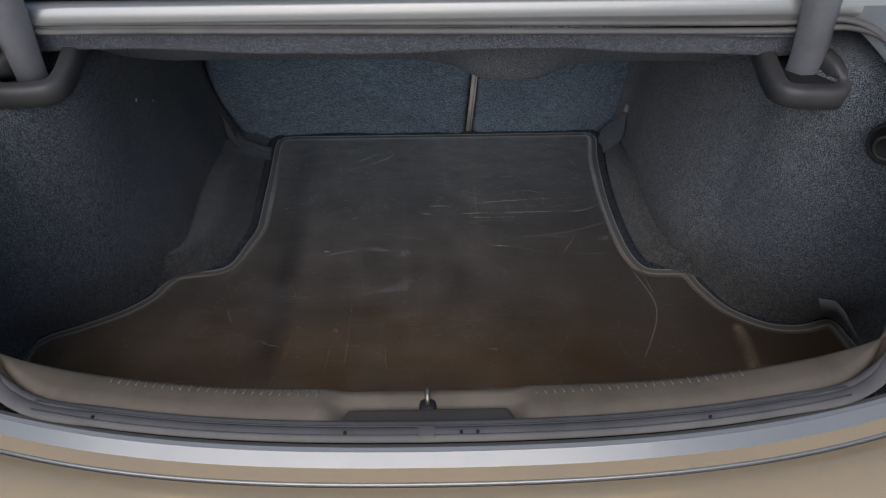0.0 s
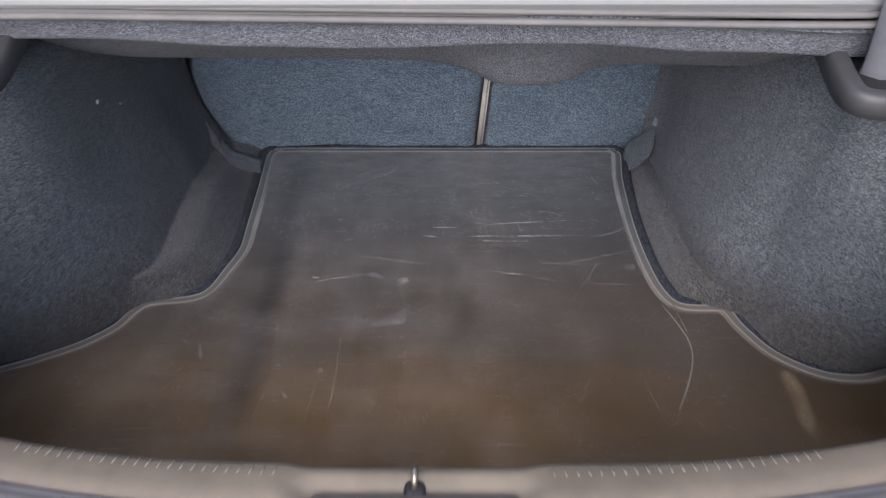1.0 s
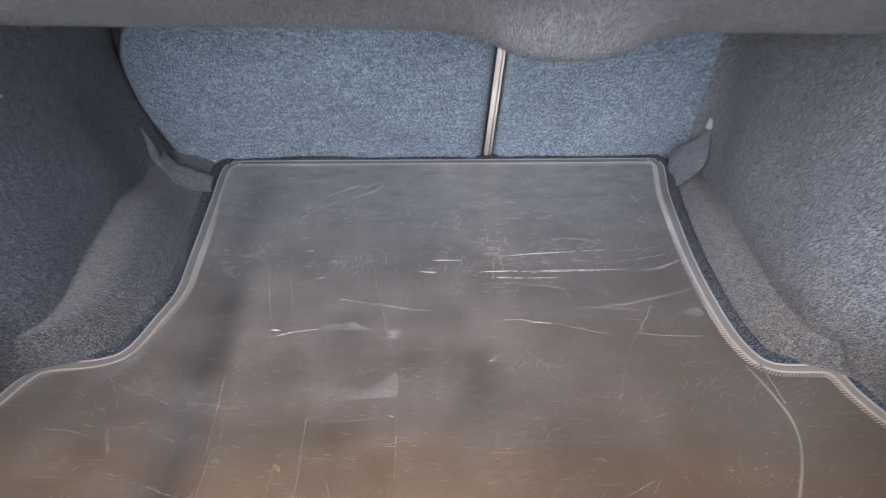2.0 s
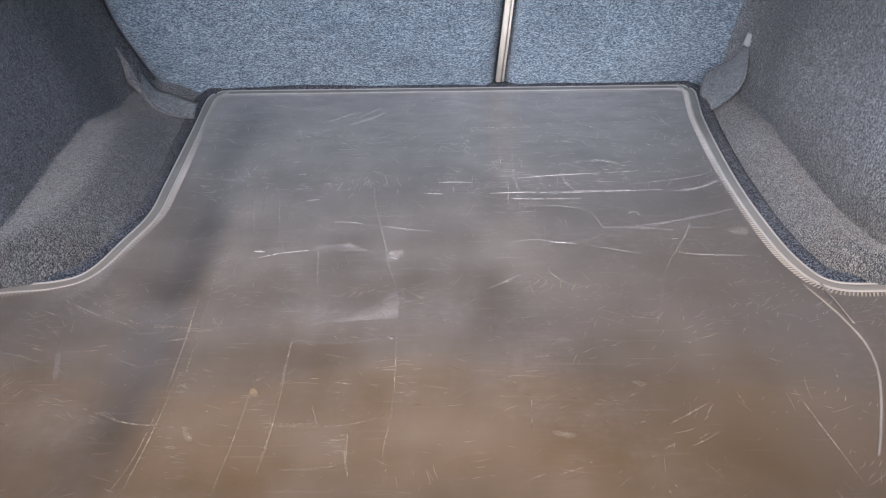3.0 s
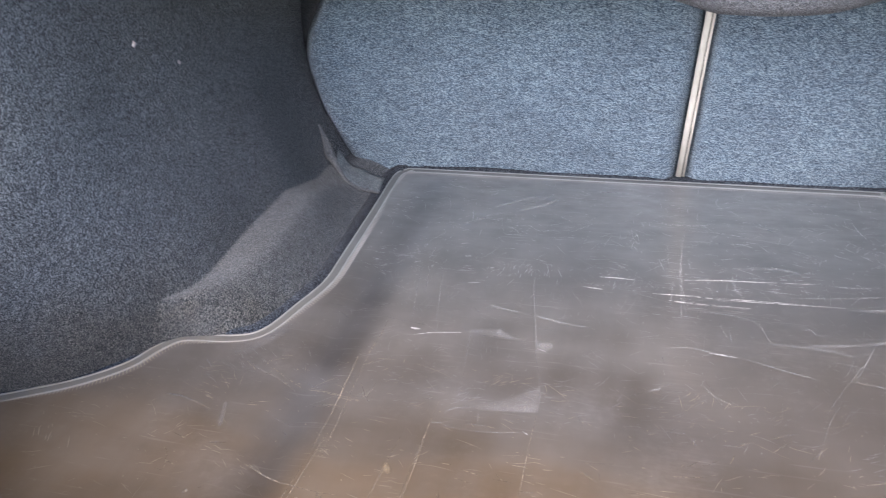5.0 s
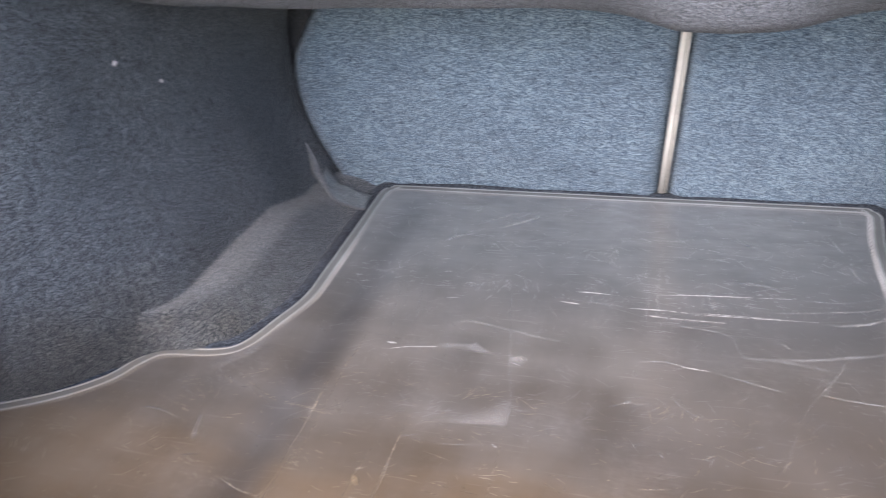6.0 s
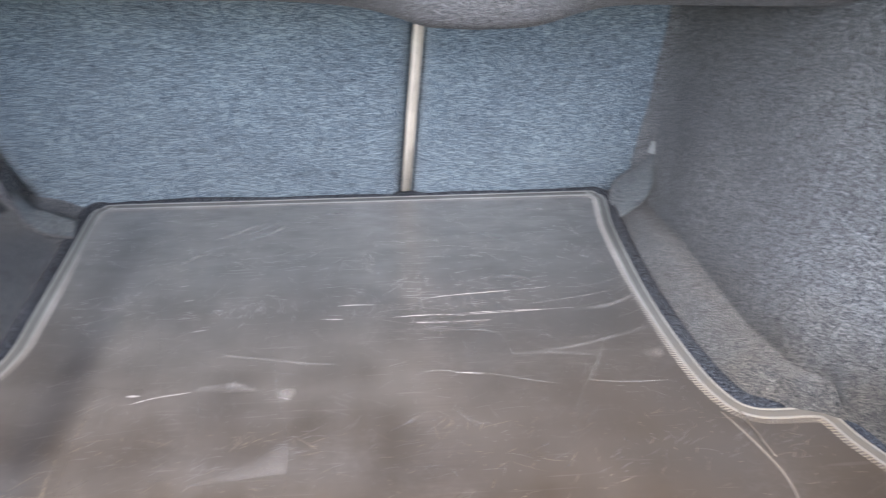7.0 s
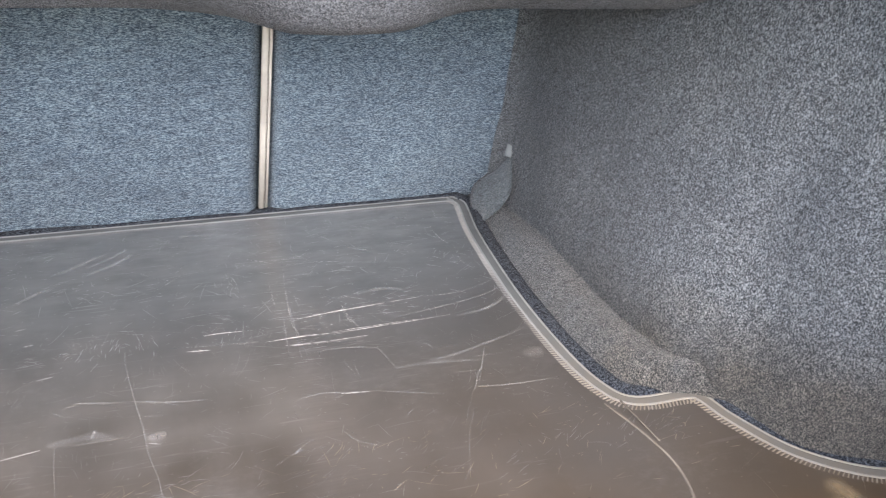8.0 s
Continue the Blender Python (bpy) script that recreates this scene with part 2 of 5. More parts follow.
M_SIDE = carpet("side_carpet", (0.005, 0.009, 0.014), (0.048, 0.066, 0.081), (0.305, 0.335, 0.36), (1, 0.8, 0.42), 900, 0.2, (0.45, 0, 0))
dust_and_shade(M_SIDE)
M_SEAT = carpet("seat_carpet", (0.024, 0.052, 0.090), (0.112, 0.176, 0.236), (0.37, 0.48, 0.56), (0.34, 1, 1.0), 780, 0.2, (0, 0.22, 0))
M_SHELF = carpet("shelf_carpet", (0.028, 0.034, 0.044), (0.106, 0.124, 0.152), (0.36, 0.38, 0.42))
M_FLOOR = carpet("floor_carpet", (0.02, 0.022, 0.026), (0.05, 0.053, 0.06), (0.12, 0.125, 0.13))
M_FELT = carpet("felt", (0.045, 0.060, 0.072), (0.095, 0.124, 0.142), (0.19, 0.228, 0.255), (1, 1, 1), 500)
M_FLAP = carpet("folded_felt", (0.03, 0.036, 0.044), (0.085, 0.097, 0.11), (0.19, 0.205, 0.225), (1, 1, 1), 500)
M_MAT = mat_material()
M_BIND = trodden("binding_cord", (0.29, 0.315, 0.322), (0.305, 0.285, 0.245), 0.5)
M_TAPE = trodden("binding_tape", (0.133, 0.146, 0.150), (0.165, 0.152, 0.128), 0.55)
M_EDGE = carpet("mat_edge_pile", (0.006, 0.009, 0.014), (0.032, 0.040, 0.053), (0.13, 0.15, 0.18), (1, 1, 1), 500, 0.04)
M_THREAD = plastic("thread", (0.155, 0.138, 0.115), 0.7, wear=0.5)
M_STITCH = trodden("pale_thread", (0.27, 0.275, 0.28), (0.30, 0.26, 0.205), 0.7)
M_STRIP = plastic("cream_plastic", (0.58, 0.555, 0.50), 0.45, 500, 0.1)
M_GREY = plastic("grey_plastic", (0.060, 0.0605, 0.061), 0.45)
M_SILL = plastic("taupe_plastic", (0.166, 0.138, 0.100), 0.6, 1100, 0.3)
M_PLATE = plastic("dark_taupe_plastic", (0.085, 0.075, 0.062), 0.55, 1100, 0.3)
M_RUBBER = plastic("rubber", (0.07, 0.07, 0.072), 0.5, 600, 0.2)
M_SEAL = plastic("seal_rubber", (0.142, 0.137, 0.131), 0.6, 600, 0.15)
M_STEEL = plastic("grey_steel", (0.20, 0.205, 0.22), 0.42, 300, 0.1, 0.2)
M_ZINC = plastic("zinc", (0.42, 0.36, 0.28), 0.35, 300, 0.2, 0.9)
M_BLACK = plastic("black_void", (0.012, 0.012, 0.013), 0.7)
M_PAINT = paint("champagne_paint", (0.36, 0.372, 0.366))
M_BUMPER = paint("bumper_paint", (0.82, 0.61, 0.36))
M_SCRATCH = rubbed("scratched_vinyl", (0.78, 0.76, 0.74), 150, 0.28, 0.50, 1.0)
M_DUST = rubbed("tan_scuff", (0.54, 0.445, 0.32), 320, 0.42, 0.64, 0.85, 0.45)
M_SPOT = rubbed("white_scuff", (0.62, 0.61, 0.60), 260, 0.28, 0.50, 0.9)
M_STREAK = rubbed("tan_streak", (0.40, 0.30, 0.18), 14, 0.1, 0.6, 0.7, 0.45)
M_HAZE = rubbed("rubbed_vinyl", (0.80, 0.81, 0.82), 70, 0.30, 0.70, 0.50, 0.45, 0.32)
M_SMEAR = rubbed("dusty_smear", (0.40, 0.375, 0.35), 40, 0.05, 0.75, 0.62, 0.45)
M_CREASE = plastic("creased_vinyl", (0.20, 0.175, 0.145), 0.6, wear=0.5)
M_HAIR = rubbed("hair_scratch", (0.85, 0.85, 0.84), 260, 0.32, 0.58, 0.85, 0.25, 0.28)
M_TAN = rubbed("tan_scratch", (0.50, 0.42, 0.315), 210, 0.34, 0.60, 0.75)
# fine scratches: a paler copy for the dim far end, duller ones nearer
M_FINE = plastic("fine_scratch", (0.38, 0.385, 0.39), 0.6, wear=0.4)
M_DULL = plastic("dull_scratch", (0.22, 0.216, 0.21), 0.6, wear=0.4)
M_FINE_TAN = plastic("fine_tan_scratch", (0.29, 0.25, 0.19), 0.6, wear=0.5)
for m in (M_FINE, M_DULL, M_FINE_TAN):
    vinyl_gloss(next(x for x in m.node_tree.nodes if x.type == "BSDF_PRINCIPLED"))
M_TAG = plastic("woven_tag", (0.23, 0.26, 0.275), 0.8)
M_TAB = plastic("dull_tab", (0.20, 0.195, 0.185), 0.4)
M_LINT = plastic("lint", (0.52, 0.48, 0.49), 0.9)
M_CONCRETE = plastic("concrete", (0.43, 0.425, 0.42), 0.85, 60, 0.4)


# ---- mesh helpers ----
def part(name, bm, material, parent=None, label="", smooth=True):
    me = bpy.data.meshes.new(name)
    bmesh.ops.recalc_face_normals(bm, faces=bm.faces)
    bm.to_mesh(me)
    bm.free()
    me.materials.append(material)
    if smooth:
        for f in me.polygons:
            f.use_smooth = True
    ob = new(name, me)
    if parent is not None:
        ob.parent = parent
    return tagged(ob, label)


def holder(name, label, category, group="", at=(0, 0, 0), kind=""):
    ob = new(name)
    ob.location = at
    bpy.context.view_layer.update()
    return tagged(ob, label, category, group, kind)


def spline(pts, per=6, closed=False):
    """Catmull-Rom through points of any dimension."""
    pts = [np.array(p, float) for p in pts]
    n = len(pts)
    out = []
    for i in range(n if closed else n - 1):
        a, b, c, d = (pts[(i + k) % n] if closed else pts[min(max(i + k, 0), n - 1)] for k in (-1, 0, 1, 2))
        for j in range(per):
            t = j / per
            out.append(0.5 * ((2 * b) + (c - a) * t + (2 * a - 5 * b + 4 * c - d) * t * t + (3 * b - a - 3 * c + d) * t ** 3))
    if not closed:
        out.append(pts[-1])
    return out


def sheet(rows, closed_u=False):
    """A grid of faces over rows of points."""
    bm = bmesh.new()
    vs = [[bm.verts.new(p) for p in row] for row in rows]
    for i in range(len(vs) - (0 if closed_u else 1)):
        for j in range(len(vs[0]) - 1):
            a, b = vs[i], vs[(i + 1) % len(vs)]
            bm.faces.new((a[j], a[j + 1], b[j + 1], b[j]))
    return bm


def thick(ob, t):
    s = ob.modifiers.new("thickness", "SOLIDIFY")
    s.thickness, s.offset = t, 0.0
    return ob


def sweep(path, profile, closed=False, up=(0, 0, 1)):
    """Sweeps a closed profile of (side, up) pairs along a path."""
    path = [Vector(p) for p in path]
    n, rows = len(path), []
    upv = Vector(up)
    for i, p in enumerate(path):
        a = path[(i - 1) % n] if closed else path[max(i - 1, 0)]
        b = path[(i + 1) % n] if closed else path[min(i + 1, n - 1)]
        d = (b - a).normalized()
        side = d.cross(upv).normalized()
        top = side.cross(d).normalized()
        rows.append([p + side * u + top * w for u, w in (*profile, profile[0])])
    bm = sheet(rows, closed)
    bmesh.ops.remove_doubles(bm, verts=bm.verts, dist=1e-5)
    if not closed:
        caps = [e for e in bm.edges if e.is_boundary]
        bmesh.ops.holes_fill(bm, edges=caps, sides=0)
    return bm


def disc(r, k=10, sx=1.0, sy=1.0):
    return [(r * sx * math.cos(2 * math.pi * i / k), r * sy * math.sin(2 * math.pi * i / k)) for i in range(k)]


def rounded(w, h, r, k=3):
    out = []
    for cx, cy, a0 in ((w / 2 - r, h / 2 - r, 0), (-w / 2 + r, h / 2 - r, 90), (-w / 2 + r, -h / 2 + r, 180), (w / 2 - r, -h / 2 + r, 270)):
        for i in range(k + 1):
            a = radians(a0 + 90 * i / k)
            out.append((cx + r * math.cos(a), cy + r * math.sin(a)))
    return out


def block(x0, y0, z0, x1, y1, z1, r=0.004, seg=2):
    bm = bmesh.new()
    bmesh.ops.create_cube(bm, size=1)
    for v in bm.verts:
        v.co = Vector(((x0 + x1) / 2 + v.co.x * (x1 - x0), (y0 + y1) / 2 + v.co.y * (y1 - y0), (z0 + z1) / 2 + v.co.z * (z1 - z0)))
    if r:
        bmesh.ops.bevel(bm, geom=list(bm.edges), offset=r, segments=seg, affect="EDGES", profile=0.5)
    return bm


def wobble(p, size, amount, seed=0.0):
    return noise.noise(Vector(p) * size + Vector((seed, seed, seed))) * amount


# ---- floor of the boot and the ground outside ----
ground_bm = bmesh.new()
bmesh.ops.create_grid(ground_bm, x_segments=2, y_segments=2, size=600)
ground = part("ground", ground_bm, M_CONCRETE, None, "pale concrete paving under and around the car")
ground.location.z = -0.52
tagged(ground, category="ground", kind="structure")

floor = part("floor", block(-0.80, -1.14, -0.06, 0.80, 0.06, -0.006, 0.002), M_FLOOR, None, "dark grey carpeted boot floor under the mat")
tagged(floor, category="floor", kind="structure")

# ---- mat ----
L_EDGE = [(-0.372, 0.010), (-0.394, 0.005), (-0.407, -0.012), (-0.408, -0.05), (-0.404, -0.13), (-0.398, -0.30), (-0.397, -0.372), (-0.412, -0.432), (-0.431, -0.492), (-0.462, -0.512), (-0.528, -0.522),
          (-0.553, -0.548), (-0.572, -0.588), (-0.615, -0.628), (-0.675, -0.663), (-0.742, -0.70), (-0.760, -0.76), (-0.742, -1.0), (-0.66, -1.085)]
R_EDGE = [(0.66, -1.085), (0.742, -1.0), (0.758, -0.80), (0.752, -0.722), (0.736, -0.684), (0.672, -0.697), (0.614, -0.688), (0.556, -0.645), (0.523, -0.585), (0.510, -0.545),
          (0.492, -0.533), (0.432, -0.529), (0.408, -0.500), (0.394, -0.430), (0.387, -0.30), (0.393, -0.13), (0.404, -0.045), (0.407, -0.014), (0.397, 0.004), (0.376, 0.010)]
outline = spline(L_EDGE + [(-0.35, -1.11), (0, -1.118), (0.35, -1.11)] + R_EDGE + [(0.2, 0.010), (0.0, 0.010), (-0.2, 0.010)], 7, True)


def inset(loop, d):
    n, out = len(loop), []
    for i, p in enumerate(loop):
        t = loop[(i + 1) % n] - loop[i - 1]
        t /= max(np.hypot(*t), 1e-9)
        out.append(p + d * np.array((-t[1], t[0])))
    return out


def mat_z(x, y):
    """The mat's slight unevenness: a shallow fold along one side and soft waves."""
    fade = min(1.0, max(0.0, (-0.10 - y) / 0.12)) * min(1.0, max(0.0, (y + 0.86) / 0.15))
    fold = math.exp(-(((x + 0.322 + 0.012 * math.sin(9 * y)) / 0.024) ** 2))
    return -0.0055 * fold * fade + wobble((x, y, 0), 5, 0.0016, 2)


trunk_mat = holder("trunk_mat", "worn scratched dark grey vinyl boot mat with bound edges", "car mat")
inner = inset(outline, 0.006)
ring_a = np.array(inner)
ring_b = np.roll(ring_a, -1, axis=0)
rows = []
for y in np.arange(-1.108, 0.0035, 0.003):
    hit = ((ring_a[:, 1] <= y) & (ring_b[:, 1] > y)) | ((ring_b[:, 1] <= y) & (ring_a[:, 1] > y))
    a, b = ring_a[hit], ring_b[hit]
    xs = a[:, 0] + (y - a[:, 1]) / (b[:, 1] - a[:, 1]) * (b[:, 0] - a[:, 0])
    across = [*np.linspace(xs.min(), -0.36, 24, endpoint=False), *np.linspace(-0.36, 0.36, 96, endpoint=False), *np.linspace(0.36, xs.max(), 24)]
    rows.append([(float(x), float(y), mat_z(x, float(y))) for x in across])
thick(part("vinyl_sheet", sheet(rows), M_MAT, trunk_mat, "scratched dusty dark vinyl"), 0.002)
part("pile_edge", sweep([(x, y, 0.0005 + wobble((x, y, 0), 35, 0.0018, 4)) for x, y in inset(outline, -0.0115)], disc(0.0095, 12, 1, 0.62), True), M_EDGE, trunk_mat, "dark carpet pile edge")
part("tape", sweep([(x, y, 0.0008) for x, y in inset(outline, 0.0060)], disc(0.0072, 10, 1, 0.16), True), M_TAPE, trunk_mat, "grey sewn edge tape")
for off, r, h in ((-0.0004, 0.0013, 0.0016), (0.0124, 0.0015, 0.0012)):
    part("binding", sweep([(x, y, h) for x, y in inset(outline, off)], disc(r, 8, 1.1, 0.7), True), M_BIND, trunk_mat, "pale cord along the tape")


def stitch_row(loop, gap, length, width, z):
    """Short threads laid across a line, joined in one mesh."""
    verts, faces = [], []
    loop = [np.array(p) for p in loop]
    carry = 0.0
    for a, b in zip(loop, loop[1:] + loop[:1]):
        d = b - a
        size = np.hypot(*d)
        d = d / max(size, 1e-9)
        nrm = np.array((-d[1], d[0]))
        while carry < size:
            c = a + d * carry
            base = len(verts)
            for h in (-0.0006, 0.0010):
                for su, sv in ((-1, -1), (1, -1), (1, 1), (-1, 1)):
                    q = c + nrm * su * length / 2 + d * (sv * width / 2 + 0.15 * su * length)
                    verts.append((q[0], q[1], z + h - (0.0006 if su > 0 else 0)))
            faces += [[base + k for k in f] for f in ((4, 5, 6, 7), (0, 1, 5, 4), (1, 2, 6, 5), (2, 3, 7, 6), (3, 0, 4, 7))]
            carry += gap
        carry -= size
    me = bpy.data.meshes.new("stitching")
    me.from_pydata(verts, [], faces)
    me.materials.append(M_STITCH)
    return me


stitching = new("stitching", stitch_row(inset(outline, 0.0170), 0.0044, 0.0075, 0.0013, 0.0010))
stitching.parent = trunk_mat
tagged(stitching, "pale overlock stitching along the binding", kind="stuff")


def scuff(pts, width, material=None, name="scratch"):
    """A tapered, slightly ragged scratch, or a soft-edged wide patch, on the mat."""
    wide = width > 0.0065
    path = spline(pts, 14) if len(pts) > 2 else [np.array(pts[0]) + (np.array(pts[1]) - np.array(pts[0])) * k / 20 for k in range(21)]
    n, rows = len(path), []
    for i, p in enumerate(path):
        t = path[min(i + 1, n - 1)] - path[max(i - 1, 0)]
        t = t / max(np.hypot(*t), 1e-9)
        if wide:
            w = width * (0.45 + 0.55 * math.sin(math.pi * (i + 0.4) / (n - 0.2)) ** 0.6) * (0.9 + 0.3 * noise.noise((p[0] * 60, p[1] * 60, width))) / 1.5
        else:
            w = (0.95 if material in (M_HAIR, M_SCRATCH) else 0.72) * width * (0.25 + 0.75 * math.sin(math.pi * (i + 0.4) / (n - 0.2))) * random.uniform(0.6, 1.0) / 2
        rows.append([(p[0] - t[1] * w * k, p[1] + t[0] * w * k, mat_z(p[0], p[1]) + 0.0017) for k in (-1, 0, 1)])
    bm = sheet(rows)
    uv = bm.loops.layers.uv.new("span")
    bm.verts.index_update()
    for f in bm.faces:
        for c in f.loops:
            a, b = divmod(c.vert.index, 3)
            c[uv].uv = (a / (n - 1), b / 2)
    return part(name, bm, material or M_SCRATCH, trunk_mat, "", False)


scuff([(-0.216, -0.276), (-0.206, -0.275)], 0.006, M_SPOT)
scuff([(-0.23, -0.241), (-0.219, -0.238)], 0.004, M_SPOT)
scuff([(-0.195, -0.344), (-0.178, -0.341)], 0.0045, M_SPOT)
scuff([(-0.209, -0.345), (-0.195, -0.344)], 0.0012, M_HAIR)
scuff([(-0.344, -0.316), (-0.331, -0.322), (-0.301, -0.327)], 0.0016, M_HAIR)
scuff([(-0.367, -0.422), (-0.341, -0.422)], 0.0016, M_HAIR)
scuff([(-0.349, -0.433), (-0.339, -0.44), (-0.33, -0.444)], 0.0018, M_HAIR)
scuff([(-0.305, -0.416), (-0.285, -0.408)], 0.0014, M_HAIR)
scuff([(-0.235, -0.469), (-0.212, -0.461), (-0.177, -0.455)], 0.0022, M_SCRATCH)
scuff([(-0.296, -0.437), (-0.257, -0.443), (-0.221, -0.448)], 0.0014, M_HAIR)
scuff([(-0.243, -0.456), (-0.23, -0.457)], 0.004, M_SCRATCH)
scuff([(-0.272, -0.305), (-0.258, -0.383), (-0.246, -0.44)], 0.0012, M_HAIR)
scuff([(-0.241, -0.298), (-0.213, -0.446)], 0.0011, M_HAIR)
scuff([(-0.259, -0.305), (-0.246, -0.383)], 0.0011, M_HAIR)
scuff([(-0.266, -0.297), (-0.266, -0.243)], 0.0011, M_HAIR)
scuff([(-0.181, -0.303), (-0.168, -0.308), (-0.157, -0.314)], 0.0018, M_HAIR)
scuff([(-0.172, -0.306), (-0.16, -0.3)], 0.0012, M_HAIR)
scuff([(-0.219, -0.372), (-0.211, -0.383), (-0.203, -0.381)], 0.0014, M_HAIR)
scuff([(-0.173, -0.399), (-0.167, -0.407), (-0.161, -0.41)], 0.0016, M_HAIR)
scuff([(-0.166, -0.397), (-0.145, -0.396), (-0.129, -0.398), (-0.112, -0.408), (-0.107, -0.416)], 0.0016, M_HAIR)
scuff([(-0.3, -0.037), (-0.29, -0.019)], 0.003, M_HAIR)
scuff([(-0.132, -0.454), (-0.129, -0.435)], 0.004, M_HAIR)
scuff([(-0.158, -0.456), (-0.13, -0.456), (-0.095, -0.456)], 0.005, M_SMEAR)
scuff([(-0.165, -0.45), (-0.161, -0.492), (-0.153, -0.544)], 0.0013, M_HAIR)
scuff([(-0.277, -0.446), (-0.276, -0.48), (-0.279, -0.518)], 0.0013, M_TAN)
scuff([(-0.044, -0.046), (-0.023, -0.042), (-0.002, -0.044)], 0.006, M_HAZE)
scuff([(-0.167, -0.127), (-0.124, -0.098), (-0.106, -0.076)], 0.009, M_HAZE, "scuff_patch")
scuff([(-0.051, -0.148), (-0.038, -0.124)], 0.002, M_HAIR)
scuff([(0.006, -0.197), (0.011, -0.179), (0.02, -0.172), (0.026, -0.19), (0.028, -0.222)], 0.0015, M_HAIR)
scuff([(-0.002, -0.213), (0.012, -0.206)], 0.0014, M_HAIR)
scuff([(0.013, -0.172), (0.028, -0.211)], 0.0012, M_HAIR)
scuff([(0.048, -0.131), (0.06, -0.137), (0.073, -0.145)], 0.002, M_HAIR)
scuff([(0.064, -0.074), (0.083, -0.076)], 0.002, M_HAIR)
scuff([(0.07, -0.14), (0.107, -0.138), (0.138, -0.13)], 0.0018, M_HAIR)
scuff([(0.092, -0.132), (0.084, -0.287), (0.089, -0.32), (0.094, -0.38)], 0.0016, M_HAIR)
scuff([(0.067, -0.188), (0.07, -0.287)], 0.0011, M_HAIR)
scuff([(0.087, -0.239), (0.086, -0.346), (0.087, -0.38)], 0.0011, M_HAIR)
scuff([(-0.02, -0.302), (0.001, -0.301), (0.037, -0.303)], 0.0024, M_SCRATCH)
scuff([(-0.06, -0.318), (0.001, -0.325), (0.047, -0.328)], 0.0018, M_HAIR)
scuff([(-0.04, -0.329), (-0.012, -0.332)], 0.003, M_SCRATCH)
scuff([(0.05, -0.331), (0.092, -0.329), (0.145, -0.331)], 0.0024, M_SCRATCH)
scuff([(0.137, -0.331), (0.205, -0.329), (0.281, -0.326)], 0.0022, M_SCRATCH)
scuff([(0.13, -0.328), (0.175, -0.327), (0.235, -0.326)], 0.0012, M_SCRATCH)
scuff([(0.071, -0.343), (0.098, -0.345), (0.17, -0.345)], 0.0032, M_SCRATCH)
scuff([(0.083, -0.351), (0.128, -0.349), (0.157, -0.351)], 0.0014, M_HAIR)
scuff([(0.091, -0.292), (0.134, -0.286), (0.181, -0.282), (0.253, -0.276)], 0.0022, M_SCRATCH)
scuff([(0.071, -0.295), (0.099, -0.29)], 0.0014, M_HAIR)
scuff([(0.253, -0.276), (0.315, -0.275), (0.377, -0.251)], 0.002, M_HAIR)
scuff([(0.108, -0.36), (0.141, -0.363), (0.177, -0.372)], 0.0016, M_HAIR)
scuff([(0.109, -0.36), (0.105, -0.376)], 0.0013, M_HAIR)
scuff([(0.145, -0.352), (0.157, -0.352)], 0.0034, M_DUST)
scuff([(-0.104, -0.289), (-0.106, -0.329), (-0.094, -0.398), (-0.084, -0.447), (-0.078, -0.487), (-0.068, -0.525), (-0.062, -0.583)], 0.0013, M_HAIR)
scuff([(-0.062, -0.583), (-0.062, -0.635), (-0.061, -0.697), (-0.063, -0.728), (-0.067, -0.758), (-0.067, -0.8)], 0.0013, M_TAN)
scuff([(-0.098, -0.405), (-0.071, -0.411), (-0.042, -0.416), (-0.016, -0.419)], 0.0022, M_HAIR)
scuff([(-0.065, -0.412), (-0.047, -0.422)], 0.0014, M_HAIR)
scuff([(-0.091, -0.429), (-0.062, -0.433)], 0.0012, M_HAIR)
scuff([(-0.077, -0.466), (-0.07, -0.461), (-0.061, -0.466)], 0.013, M_SMEAR, "scuff_patch")
scuff([(-0.079, -0.47), (-0.067, -0.475)], 0.002, M_SPOT)
scuff([(0.064, -0.444), (0.097, -0.437), (0.123, -0.443), (0.149, -0.445)], 0.0026, M_HAIR)
scuff([(0.118, -0.443), (0.149, -0.447)], 0.0026, M_SCRATCH)
scuff([(0.149, -0.445), (0.171, -0.453), (0.206, -0.465), (0.234, -0.473)], 0.0022, M_HAIR)
scuff([(0.265, -0.468), (0.287, -0.473), (0.314, -0.475), (0.385, -0.474)], 0.0022, M_HAIR)
scuff([(0.267, -0.468), (0.28, -0.473)], 0.004, M_DUST)
scuff([(0.065, -0.458), (0.068, -0.473)], 0.0013, M_HAIR)
scuff([(0.264, -0.045), (0.3, -0.046)], 0.007, M_HAZE, "scuff_patch")
scuff([(0.329, -0.053), (0.345, -0.055)], 0.006, M_HAZE)
scuff([(0.27, -0.072), (0.316, -0.076)], 0.0018, M_HAIR)
scuff([(0.327, -0.082), (0.327, -0.102), (0.332, -0.128), (0.34, -0.147)], 0.0018, M_HAIR)
scuff([(0.351, -0.175), (0.343, -0.179), (0.34, -0.194), (0.347, -0.214), (0.358, -0.226)], 0.0018, M_HAIR)
scuff([(0.187, -0.121), (0.201, -0.131), (0.216, -0.145)], 0.006, M_HAZE)
scuff([(0.151, -0.268), (0.155, -0.303), (0.165, -0.327)], 0.0016, M_HAIR)
scuff([(0.28, -0.327), (0.326, -0.323), (0.359, -0.308), (0.378, -0.288)], 0.004, M_HAZE)
scuff([(0.209, -0.388), (0.266, -0.39), (0.325, -0.382), (0.373, -0.368)], 0.003, M_HAZE)
